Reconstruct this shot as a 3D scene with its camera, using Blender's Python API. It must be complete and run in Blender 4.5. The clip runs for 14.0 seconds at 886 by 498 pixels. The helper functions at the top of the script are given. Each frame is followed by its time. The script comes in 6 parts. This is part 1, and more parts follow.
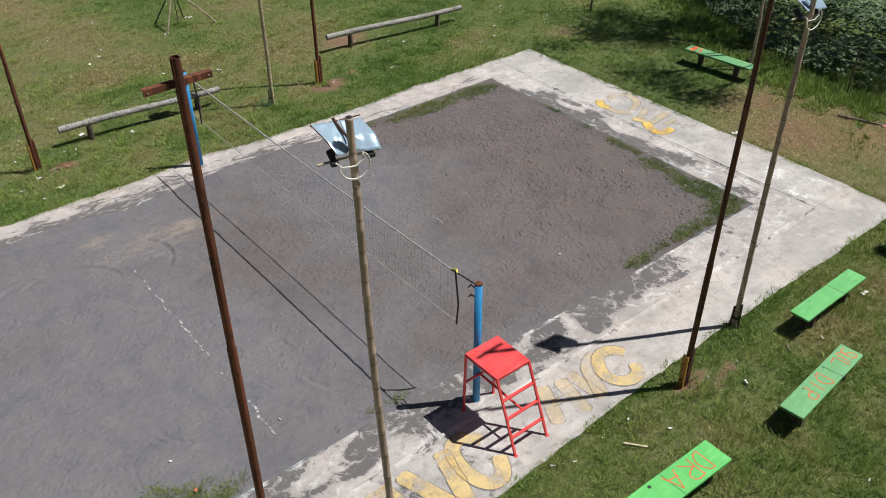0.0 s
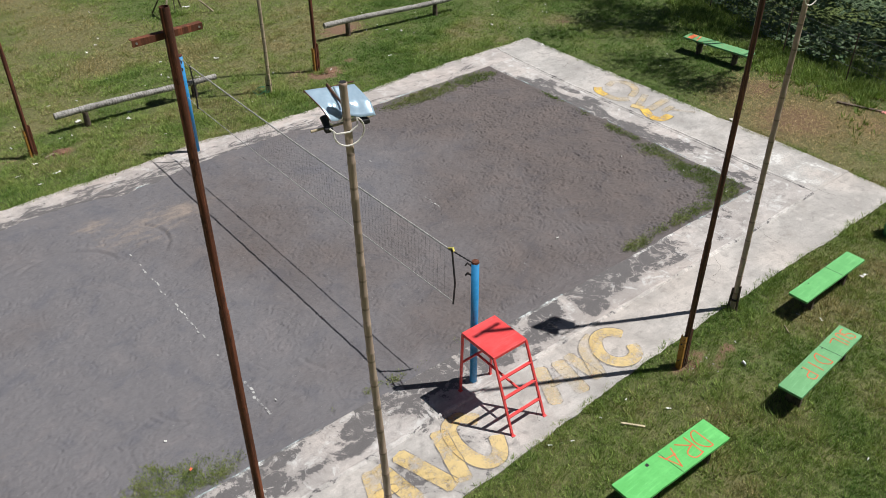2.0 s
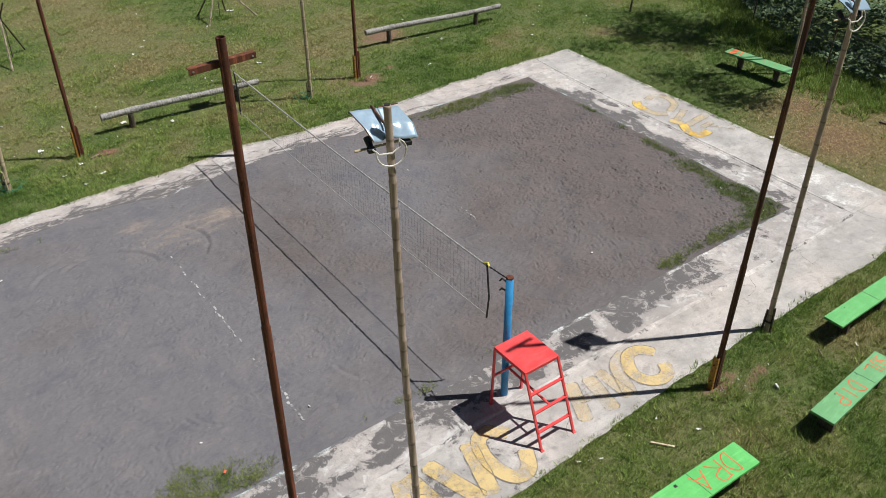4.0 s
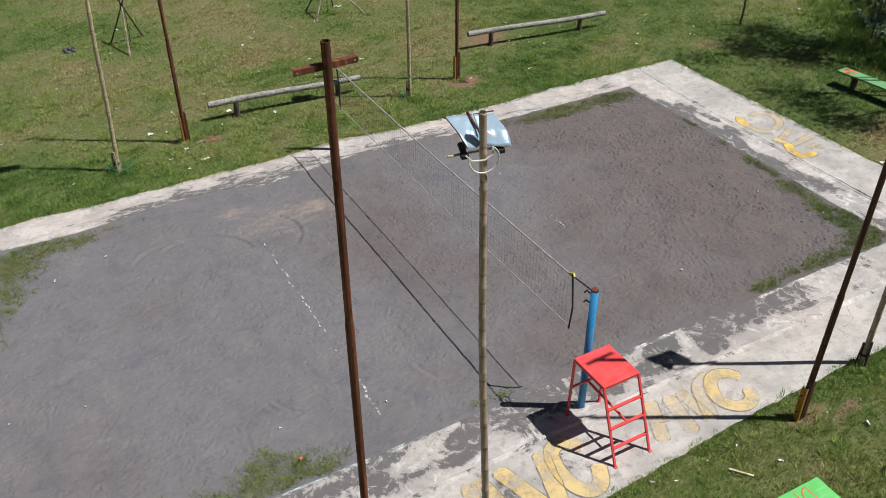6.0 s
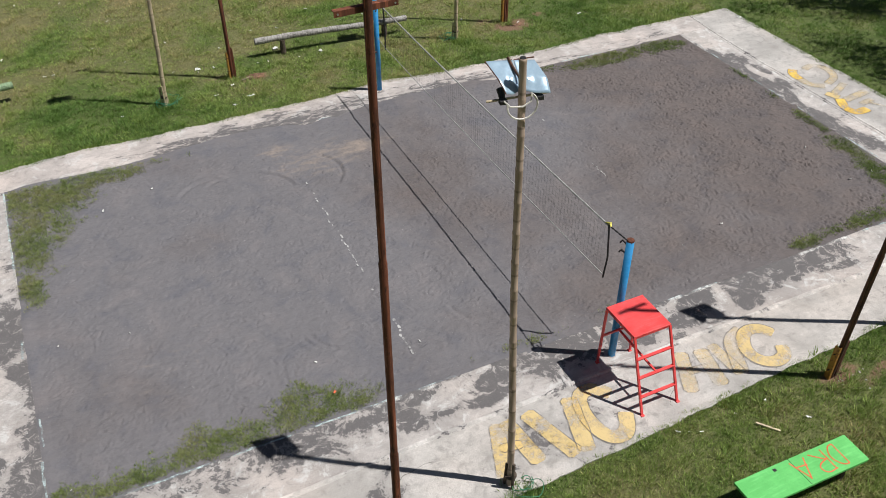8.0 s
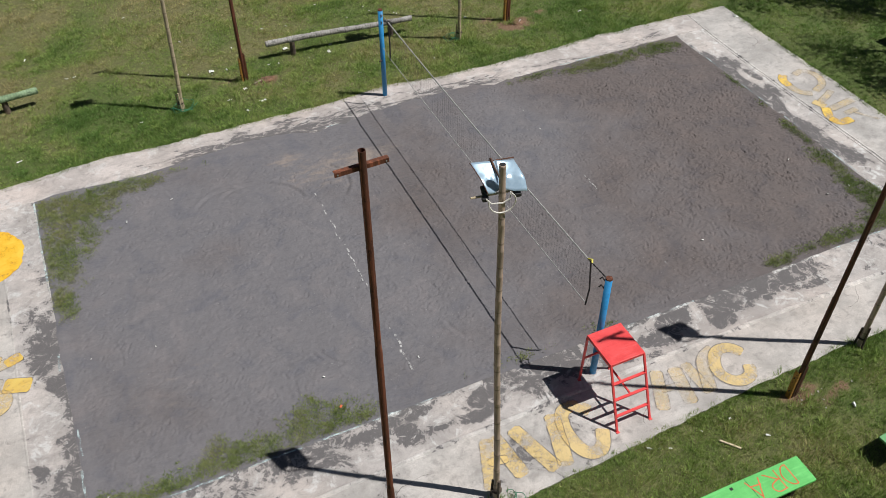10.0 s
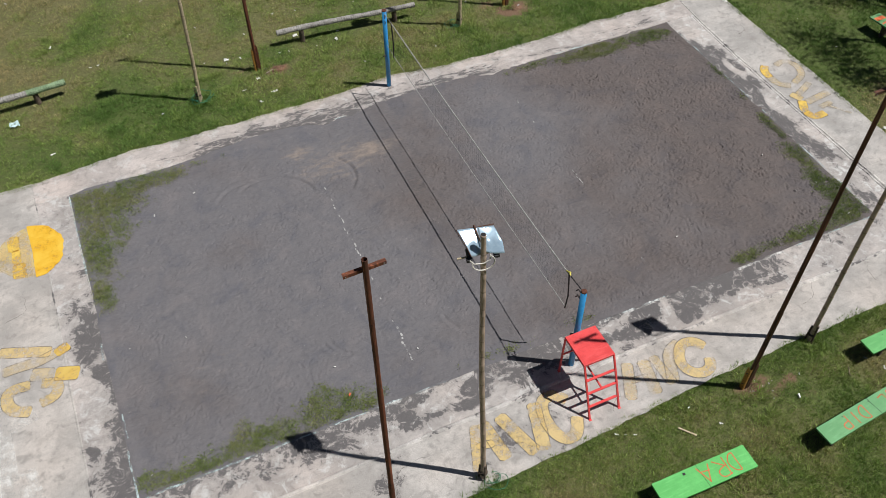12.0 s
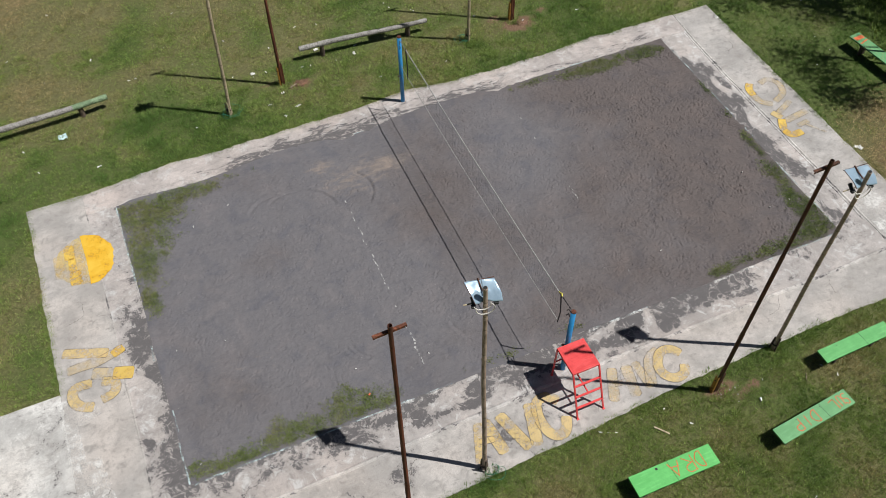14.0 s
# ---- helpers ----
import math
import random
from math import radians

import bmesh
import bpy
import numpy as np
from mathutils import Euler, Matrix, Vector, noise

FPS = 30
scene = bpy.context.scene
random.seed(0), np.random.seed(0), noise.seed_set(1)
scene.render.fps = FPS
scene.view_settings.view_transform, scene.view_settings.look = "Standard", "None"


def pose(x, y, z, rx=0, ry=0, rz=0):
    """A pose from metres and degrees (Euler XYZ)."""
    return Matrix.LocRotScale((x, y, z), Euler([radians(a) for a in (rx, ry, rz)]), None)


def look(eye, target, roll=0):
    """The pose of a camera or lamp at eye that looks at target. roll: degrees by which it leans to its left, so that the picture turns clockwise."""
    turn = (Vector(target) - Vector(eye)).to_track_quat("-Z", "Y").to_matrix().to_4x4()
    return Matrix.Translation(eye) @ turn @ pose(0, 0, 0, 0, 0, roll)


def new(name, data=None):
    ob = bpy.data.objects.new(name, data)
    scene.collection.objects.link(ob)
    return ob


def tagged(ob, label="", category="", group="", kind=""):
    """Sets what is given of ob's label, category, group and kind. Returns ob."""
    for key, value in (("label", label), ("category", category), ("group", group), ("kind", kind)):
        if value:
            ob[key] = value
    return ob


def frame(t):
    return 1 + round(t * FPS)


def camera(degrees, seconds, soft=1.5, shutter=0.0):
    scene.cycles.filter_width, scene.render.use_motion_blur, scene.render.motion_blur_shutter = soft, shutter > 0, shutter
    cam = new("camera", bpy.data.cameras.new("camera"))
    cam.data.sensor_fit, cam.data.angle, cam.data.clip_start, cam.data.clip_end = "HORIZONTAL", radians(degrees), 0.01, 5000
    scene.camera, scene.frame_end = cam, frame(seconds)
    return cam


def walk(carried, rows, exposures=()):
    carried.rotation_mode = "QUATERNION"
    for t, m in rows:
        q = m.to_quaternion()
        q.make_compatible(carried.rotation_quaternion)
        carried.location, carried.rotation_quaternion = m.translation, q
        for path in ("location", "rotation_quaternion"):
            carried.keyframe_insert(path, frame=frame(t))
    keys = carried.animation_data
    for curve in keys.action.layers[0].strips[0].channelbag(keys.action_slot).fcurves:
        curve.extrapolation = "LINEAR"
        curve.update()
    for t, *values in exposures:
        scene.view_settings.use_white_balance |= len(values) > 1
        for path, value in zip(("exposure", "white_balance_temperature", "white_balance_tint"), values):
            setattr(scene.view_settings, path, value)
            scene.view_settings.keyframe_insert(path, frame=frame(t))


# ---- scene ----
cam = camera(54.2, 14.0, soft=0.75)
PATH = [
    (0, (-7.01, -13.203, 10.646), (-5.99, -11.924, 9.496), -0.5),
    (0.5, (-6.999, -13.267, 10.579), (-5.979, -11.987, 9.43), -0.5),
    (1, (-6.967, -13.332, 10.435), (-5.946, -12.053, 9.285), -0.5),
    (1.5, (-6.986, -13.36, 10.336), (-5.966, -12.08, 9.186), -0.5),
    (2, (-7.057, -13.329, 10.331), (-6.036, -12.051, 9.18), -0.5),
    (2.5, (-7.089, -13.321, 10.398), (-6.069, -12.042, 9.247), -0.5),
    (2.7, (-7.096, -13.321, 10.432), (-6.077, -12.041, 9.282), -0.4),
    (5, (-7.114, -13.293, 10.66), (-6.214, -11.925, 9.512), -0.4),
    (5.5, (-7.106, -13.291, 10.681), (-6.242, -11.9, 9.533), -0.4),
    (6, (-7.099, -13.319, 10.676), (-6.306, -11.886, 9.529), -0.3),
    (6.5, (-7.09, -13.345, 10.67), (-6.352, -11.883, 9.521), -0.3),
    (7, (-7.083, -13.387, 10.673), (-6.372, -11.93, 9.502), -0.2),
    (7.5, (-7.092, -13.424, 10.661), (-6.405, -11.989, 9.449), -0.2),
    (7.7, (-7.091, -13.439, 10.669), (-6.41, -12.015, 9.44), -0.2),
    (10, (-6.818, -13.516, 12.872), (-6.211, -12.183, 11.51), -0.4),
    (10.5, (-6.768, -13.558, 13.536), (-6.181, -12.26, 12.133), -0.4),
    (11, (-6.673, -13.601, 14.2), (-6.109, -12.339, 12.755), -0.5),
    (11.5, (-6.61, -13.616, 14.893), (-6.066, -12.387, 13.412), -0.6),
    (12, (-6.603, -13.671, 15.603), (-6.074, -12.46, 14.102), -0.8),
    (12.5, (-6.651, -13.718, 16.372), (-6.135, -12.522, 14.854), -0.9),
    (13, (-6.693, -13.793, 17.193), (-6.19, -12.617, 15.656), -0.9),
    (13.5, (-6.723, -13.849, 17.946), (-6.233, -12.695, 16.388), -0.9),
    (14, (-6.755, -13.98, 18.573), (-6.279, -12.846, 16.995), -1.0),
]
walk(cam, [(t, look(eye, target, roll)) for t, eye, target, roll in PATH],
     exposures=((0.0, -0.04), (5.0, -0.02), (7.0, -0.02), (10.2, -0.20), (12.5, -0.29), (14.0, -0.29)))

# ---- light: high sun from the lower right, clear sky ----
SUN_WAY = Vector((0.448, -0.275, 1.0)).normalized()      # from the ground to the sun
sun_data = bpy.data.lights.new("sun", "SUN")
sun_data.energy, sun_data.angle, sun_data.color = 5.15, radians(0.53), (1.0, 0.97, 0.938)
sun = new("sun", sun_data)
sun.matrix_world = look(SUN_WAY * 40, (0, 0, 0))
world = bpy.data.worlds.new("world")
scene.world = world
world.use_nodes = True
sky = world.node_tree.nodes.new("ShaderNodeTexSky")
sky.sky_type, sky.sun_disc = "NISHITA", False
sky.sun_elevation = math.asin(SUN_WAY.z)
sky.sun_rotation = math.atan2(SUN_WAY.x, SUN_WAY.y)
background = world.node_tree.nodes["Background"]
world.node_tree.links.new(sky.outputs[0], background.inputs[0])
background.inputs[1].default_value = 0.025


# ---- small numeric helpers ----
def lattice(ix, iy, seed):
    h = (ix.astype(np.uint64) * np.uint64(374761393) + iy.astype(np.uint64) * np.uint64(668265263) + np.uint64(seed * 97 + 13)) & np.uint64(0xFFFFFFFF)
    h = ((h ^ (h >> np.uint64(13))) * np.uint64(1274126177)) & np.uint64(0xFFFFFFFF)
    return ((h ^ (h >> np.uint64(16))) & np.uint64(0xFFFF)).astype(float) / 65535


def value_noise(x, y, seed=0):
    x, y = np.asarray(x, float) + 1000.0, np.asarray(y, float) + 1000.0
    ix, iy = np.floor(x).astype(int), np.floor(y).astype(int)
    u, v = x - ix, y - iy
    u, v = u * u * (3 - 2 * u), v * v * (3 - 2 * v)
    a, b = lattice(ix, iy, seed), lattice(ix + 1, iy, seed)
    c, d = lattice(ix, iy + 1, seed), lattice(ix + 1, iy + 1, seed)
    return (a * (1 - u) + b * u) * (1 - v) + (c * (1 - u) + d * u) * v


def fbm(x, y, scale, seed=0, octaves=4):
    total, amp, norm = 0, 1.0, 0.0
    for k in range(octaves):
        total = total + amp * value_noise(np.asarray(x) * scale * 2**k, np.asarray(y) * scale * 2**k, seed + 7 * k)
        norm += amp
        amp *= 0.5
    return total / norm


def smooth(a, b, x):
    t = np.clip((x - a) / (b - a), 0, 1)
    return t * t * (3 - 2 * t)


def spots(x, y, some):
    """The strongest of soft ellipses (x, y, half width, half depth, strength)."""
    best = np.zeros(np.shape(x))
    for cx, cy, rx, ry, k in some:
        best = np.maximum(best, k * np.exp(-(((x - cx) / rx) ** 2 + ((y - cy) / ry) ** 2)))
    return best


def raw_mesh(name, verts, faces, material=None, attributes=(), shade=False):
    """A mesh from arrays of vertices and of faces with one number of corners."""
    verts, faces = np.asarray(verts, np.float32), np.asarray(faces, np.int32)
    me = bpy.data.meshes.new(name)
    n, k = faces.shape
    me.vertices.add(len(verts))
    me.vertices.foreach_set("co", verts.ravel())
    me.loops.add(n * k)
    me.loops.foreach_set("vertex_index", faces.ravel())
    me.polygons.add(n)
    me.polygons.foreach_set("loop_start", np.arange(0, n * k, k, dtype=np.int32))
    me.update(calc_edges=True)
    me.polygons.foreach_set("use_smooth", np.full(n, shade))
    for key, values in attributes:
        me.attributes.new(key, "FLOAT", "POINT").data.foreach_set("value", np.asarray(values, np.float32).ravel())
    if material:
        me.materials.append(material)
    me.validate()
    return me


def grid_faces(rows, cols):
    a = (np.arange(rows - 1)[:, None] * cols + np.arange(cols - 1)[None]).ravel()
    return np.stack([a, a + 1, a + cols + 1, a + cols], 1)


def thing(name, place, label, category, group="", turn=0.0, kind=""):
    ob = new(name)
    ob.empty_display_size = 0.2
    ob.matrix_basis = pose(*place, 0, 0, turn)
    return tagged(ob, label, category, group, kind)


def part(name, bm, material, parent, label="", shade=False):
    """Links a bmesh or a mesh as one object under a thing or a part."""
    if isinstance(bm, bpy.types.Mesh):
        me = bm
    else:
        me = bpy.data.meshes.new(name)
        bmesh.ops.recalc_face_normals(bm, faces=bm.faces)
        bm.to_mesh(me)
        bm.free()
    if material and not me.materials:
        me.materials.append(material)
    if shade:
        me.polygons.foreach_set("use_smooth", [len(p.vertices) < 5 for p in me.polygons])
    ob = new(name, me)
    ob.parent = parent
    return tagged(ob, label)


def box(bm, size, at=(0, 0, 0), turn=(0, 0, 0), bevel=0.0):
    made = bmesh.ops.create_cube(bm, size=1.0)["verts"]
    m = pose(*at, *turn) @ Matrix.Diagonal((*size, 1))
    bmesh.ops.transform(bm, matrix=m, verts=made)
    if bevel:
        edges = list({e for v in made for e in v.link_edges})
        bmesh.ops.bevel(bm, geom=edges, offset=bevel, segments=2, affect="EDGES", profile=0.6)
    return bm


def tube(bm, points, radii, sides=10, caps=True):
    """A tapered tube along points."""
    points = [Vector(p) for p in points]
    if not isinstance(radii, (list, tuple)):
        radii = [radii] * len(points)
    rings, side = [], None
    for k, p in enumerate(points):
        way = (points[min(k + 1, len(points) - 1)] - points[max(k - 1, 0)]).normalized()
        if side is None:
            side = way.orthogonal().normalized()
        side = (side - way * side.dot(way)).normalized()
        other = way.cross(side)
        rings.append([bm.verts.new(p + radii[k] * (math.cos(a) * side + math.sin(a) * other)) for a in [2 * math.pi * i / sides for i in range(sides)]])
    for a, b in zip(rings, rings[1:]):
        for i in range(sides):
            bm.faces.new((a[i], a[(i + 1) % sides], b[(i + 1) % sides], b[i]))
    if caps:
        bm.faces.new(rings[0][::-1])
        bm.faces.new(rings[-1])
    return bm


def bar_between(bm, a, b, w, d):
    """A flat steel bar of width w and depth d between two points."""
    a, b = Vector(a), Vector(b)
    m = Matrix.Translation((a + b) / 2) @ (b - a).to_track_quat("Z", "X").to_matrix().to_4x4() @ Matrix.Diagonal((w, d, (b - a).length, 1))
    made = bmesh.ops.create_cube(bm, size=1.0)["verts"]
    bmesh.ops.transform(bm, matrix=m, verts=made)
    return bm


# ---- materials ----
class Nodes:
    """A thin wrapper that keeps the node graphs below readable."""

    def __init__(self, name, rough=0.8, metal=0.0):
        self.mat = bpy.data.materials.new(name)
        self.mat.use_nodes = True
        self.tree = self.mat.node_tree
        self.bsdf = self.tree.nodes["Principled BSDF"]
        self.bsdf.inputs["Roughness"].default_value, self.bsdf.inputs["Metallic"].default_value = rough, metal

    def put(self, target, value):
        if isinstance(value, bpy.types.NodeSocket):
            self.tree.links.new(value, target)
        elif isinstance(value, tuple) and len(value) == 3 and target.type == "RGBA":
            target.default_value = (*value, 1)
        else:
            target.default_value = value

    def coords(self):
        return self.tree.nodes.new("ShaderNodeTexCoord").outputs["Object"]

    def position(self):
        return self.tree.nodes.new("ShaderNodeNewGeometry").outputs["Position"]

    def island(self):
        return self.tree.nodes.new("ShaderNodeNewGeometry").outputs["Random Per Island"]

    def each(self):
        return self.tree.nodes.new("ShaderNodeObjectInfo").outputs["Random"]

    def value(self, key):
        n = self.tree.nodes.new("ShaderNodeAttribute")
        n.attribute_name = key
        return n.outputs["Fac"]

    def scaled(self, vector, by):
        n = self.tree.nodes.new("ShaderNodeMapping")
        self.put(n.inputs["Vector"], vector)
        n.inputs["Scale"].default_value = by
        return n.outputs[0]

    def turned(self, vector, degrees, by):
        n = self.tree.nodes.new("ShaderNodeMapping")
        self.put(n.inputs["Vector"], vector)
        n.inputs["Rotation"].default_value, n.inputs["Scale"].default_value = (0, 0, radians(degrees)), by
        return n.outputs[0]

    def noise(self, vector, scale, detail=4.0, rough=0.55, warp=0.0):
        n = self.tree.nodes.new("ShaderNodeTexNoise")
        self.put(n.inputs["Vector"], vector)
        n.inputs["Scale"].default_value, n.inputs["Detail"].default_value = scale, detail
        n.inputs["Roughness"].default_value, n.inputs["Distortion"].default_value = rough, warp
        return n.outputs["Fac"]

    def cracks(self, vector, scale):
        n = self.tree.nodes.new("ShaderNodeTexVoronoi")
        n.feature = "DISTANCE_TO_EDGE"
        self.put(n.inputs["Vector"], vector)
        n.inputs["Scale"].default_value = scale
        return n.outputs["Distance"]

    def cells(self, vector, scale):
        n = self.tree.nodes.new("ShaderNodeTexVoronoi")
        self.put(n.inputs["Vector"], vector)
        n.inputs["Scale"].default_value = scale
        return n.outputs["Distance"]

    def moved(self, vector, noise_scale, by):
        """The vector pushed about by a coloured noise."""
        n = self.tree.nodes.new("ShaderNodeTexNoise")
        self.put(n.inputs["Vector"], vector)
        n.inputs["Scale"].default_value = noise_scale
        m = self.tree.nodes.new("ShaderNodeVectorMath")
        m.operation = "MULTIPLY_ADD"
        self.put(m.inputs[0], n.outputs["Color"])
        m.inputs[1].default_value = (by, by, by)
        self.put(m.inputs[2], vector)
        return m.outputs[0]

    def math(self, how, a, b=0.0):
        n = self.tree.nodes.new("ShaderNodeMath")
        n.operation = how
        self.put(n.inputs[0], a)
        self.put(n.inputs[1], b)
        return n.outputs[0]

    def ramp(self, value, low, high, to_low=0.0, to_high=1.0):
        n = self.tree.nodes.new("ShaderNodeMapRange")
        n.interpolation_type = "SMOOTHSTEP"
        self.put(n.inputs["Value"], value)
        for key, v in (("From Min", low), ("From Max", high), ("To Min", to_low), ("To Max", to_high)):
            n.inputs[key].default_value = v
        return n.outputs[0]

    def mix(self, factor, a, b, how="MIX"):
        n = self.tree.nodes.new("ShaderNodeMix")
        n.data_type, n.blend_type = "RGBA", how
        self.put(n.inputs[0], factor)
        self.put(n.inputs[6], a)
        self.put(n.inputs[7], b)
        return n.outputs[2]

    def bump(self, height, strength, distance):
        n = self.tree.nodes.new("ShaderNodeBump")
        n.inputs["Strength"].default_value, n.inputs["Distance"].default_value = strength, distance
        self.put(n.inputs["Height"], height)
        self.put(self.bsdf.inputs["Normal"], n.outputs[0])

    def colour(self, value):
        self.put(self.bsdf.inputs["Base Color"], value)
        return self

    def rough(self, value):
        self.put(self.bsdf.inputs["Roughness"], value)
        return self

    def worn(self, keep):
        """Lets the surface below show where the coat has worn off (keep: 0 to 1)."""
        clear = self.tree.nodes.new("ShaderNodeBsdfTransparent")
        n = self.tree.nodes.new("ShaderNodeMixShader")
        out = self.tree.nodes["Material Output"]
        self.put(n.inputs[0], keep)
        self.tree.links.new(clear.outputs[0], n.inputs[1])
        self.tree.links.new(self.bsdf.outputs[0], n.inputs[2])
        self.tree.links.new(n.outputs[0], out.inputs["Surface"])
        return self


def sand_material():
    g = Nodes("dark_sand", 0.95)
    p = g.coords()
    big, mid, fine = g.noise(p, 0.42, 4, 0.6, 0.3), g.noise(p, 1.3, 5, 0.62, 0.6), g.noise(p, 90, 2, 0.7)

    def tint(c, by):
        return g.mix(1.0, c, by, "MULTIPLY")

    brown = g.math("ADD", g.value("brown"), g.math("MULTIPLY", g.math("SUBTRACT", big, 0.5), 0.8))
    c = g.mix(g.ramp(brown, 0.25, 0.85), (0.165, 0.160, 0.170), (0.134, 0.115, 0.111))
    wisp = g.math("MULTIPLY", g.math("SUBTRACT", g.noise(g.scaled(p, (1.0, 2.4, 1.0)), 2.6, 5, 0.65, 0.5), 0.5), 1.6)
    c = g.mix(g.ramp(g.math("ADD", g.value("pale"), wisp), 0.35, 1.15, 0.0, 0.9), c, (0.285, 0.240, 0.208))
    # slate and dusty patches about a metre wide
    c = g.mix(g.ramp(mid, 0.50, 0.32, 0.0, 0.75), c, tint(c, (0.80, 0.83, 0.89)))
    c = g.mix(g.ramp(mid, 0.52, 0.68, 0.0, 0.75), c, tint(c, (1.15, 1.115, 1.09)))
    streak = g.noise(g.turned(p, 24, (1.0, 3.2, 1.0)), 3.4, 6, 0.7, 0.8)
    c = g.mix(g.ramp(streak, 0.50, 0.34, 0.0, 0.45), c, tint(c, (0.76, 0.77, 0.80)))
    c = g.mix(g.ramp(streak, 0.54, 0.70, 0.0, 0.45), c, tint(c, (1.25, 1.23, 1.21)))
    grit = g.noise(p, 26, 5, 0.75)
    c = g.mix(g.ramp(grit, 0.48, 0.34, 0.0, 0.26), c, tint(c, (0.55, 0.55, 0.55)))
    c = g.mix(g.ramp(grit, 0.54, 0.70, 0.0, 0.22), c, tint(c, (1.45, 1.43, 1.41)))
    c = g.mix(g.ramp(fine, 0.3, 0.75, 0.0, 0.22), c, tint(c, (0.66, 0.66, 0.66)))
    pebble = g.noise(p, 38, 1, 0.5)
    c = g.mix(g.ramp(pebble, 0.745, 0.79, 0.0, 0.6), c, (0.42, 0.41, 0.40))
    g.colour(c)
    # trodden ripples, strong in some places and swept away in others
    ripple = g.noise(g.turned(p, 32, (1.0, 2.3, 1.0)), 6.0, 3, 0.55, 1.1)
    where = g.math("MULTIPLY", g.ramp(g.noise(p, 0.9, 3, 0.6), 0.40, 0.62, 0.25, 1.0), g.ramp(g.value("brown"), 0.30, 0.75, 0.48, 0.85))
    pit = g.ramp(g.cells(g.moved(g.turned(p, 50, (1.0, 1.9, 1.0)), 5.0, 0.22), 4.6), 0.05, 0.30)
    pit = g.math("MULTIPLY", pit, g.ramp(g.math("ADD", g.value("brown"), g.math("MULTIPLY", g.noise(p, 0.8, 3, 0.6), 0.9)), 0.72, 1.10, 0.3, 1.2))
    ripple = g.math("ADD", ripple, g.math("MULTIPLY", pit, 0.22))
    rise = g.math("ADD", g.math("MULTIPLY", fine, 0.5), g.math("MULTIPLY", g.noise(p, 15, 4, 0.6), 0.9))
    g.bump(g.math("ADD", rise, g.math("MULTIPLY", g.math("MULTIPLY", ripple, where), 4.2)), 0.75, 0.014)
    return g.mat


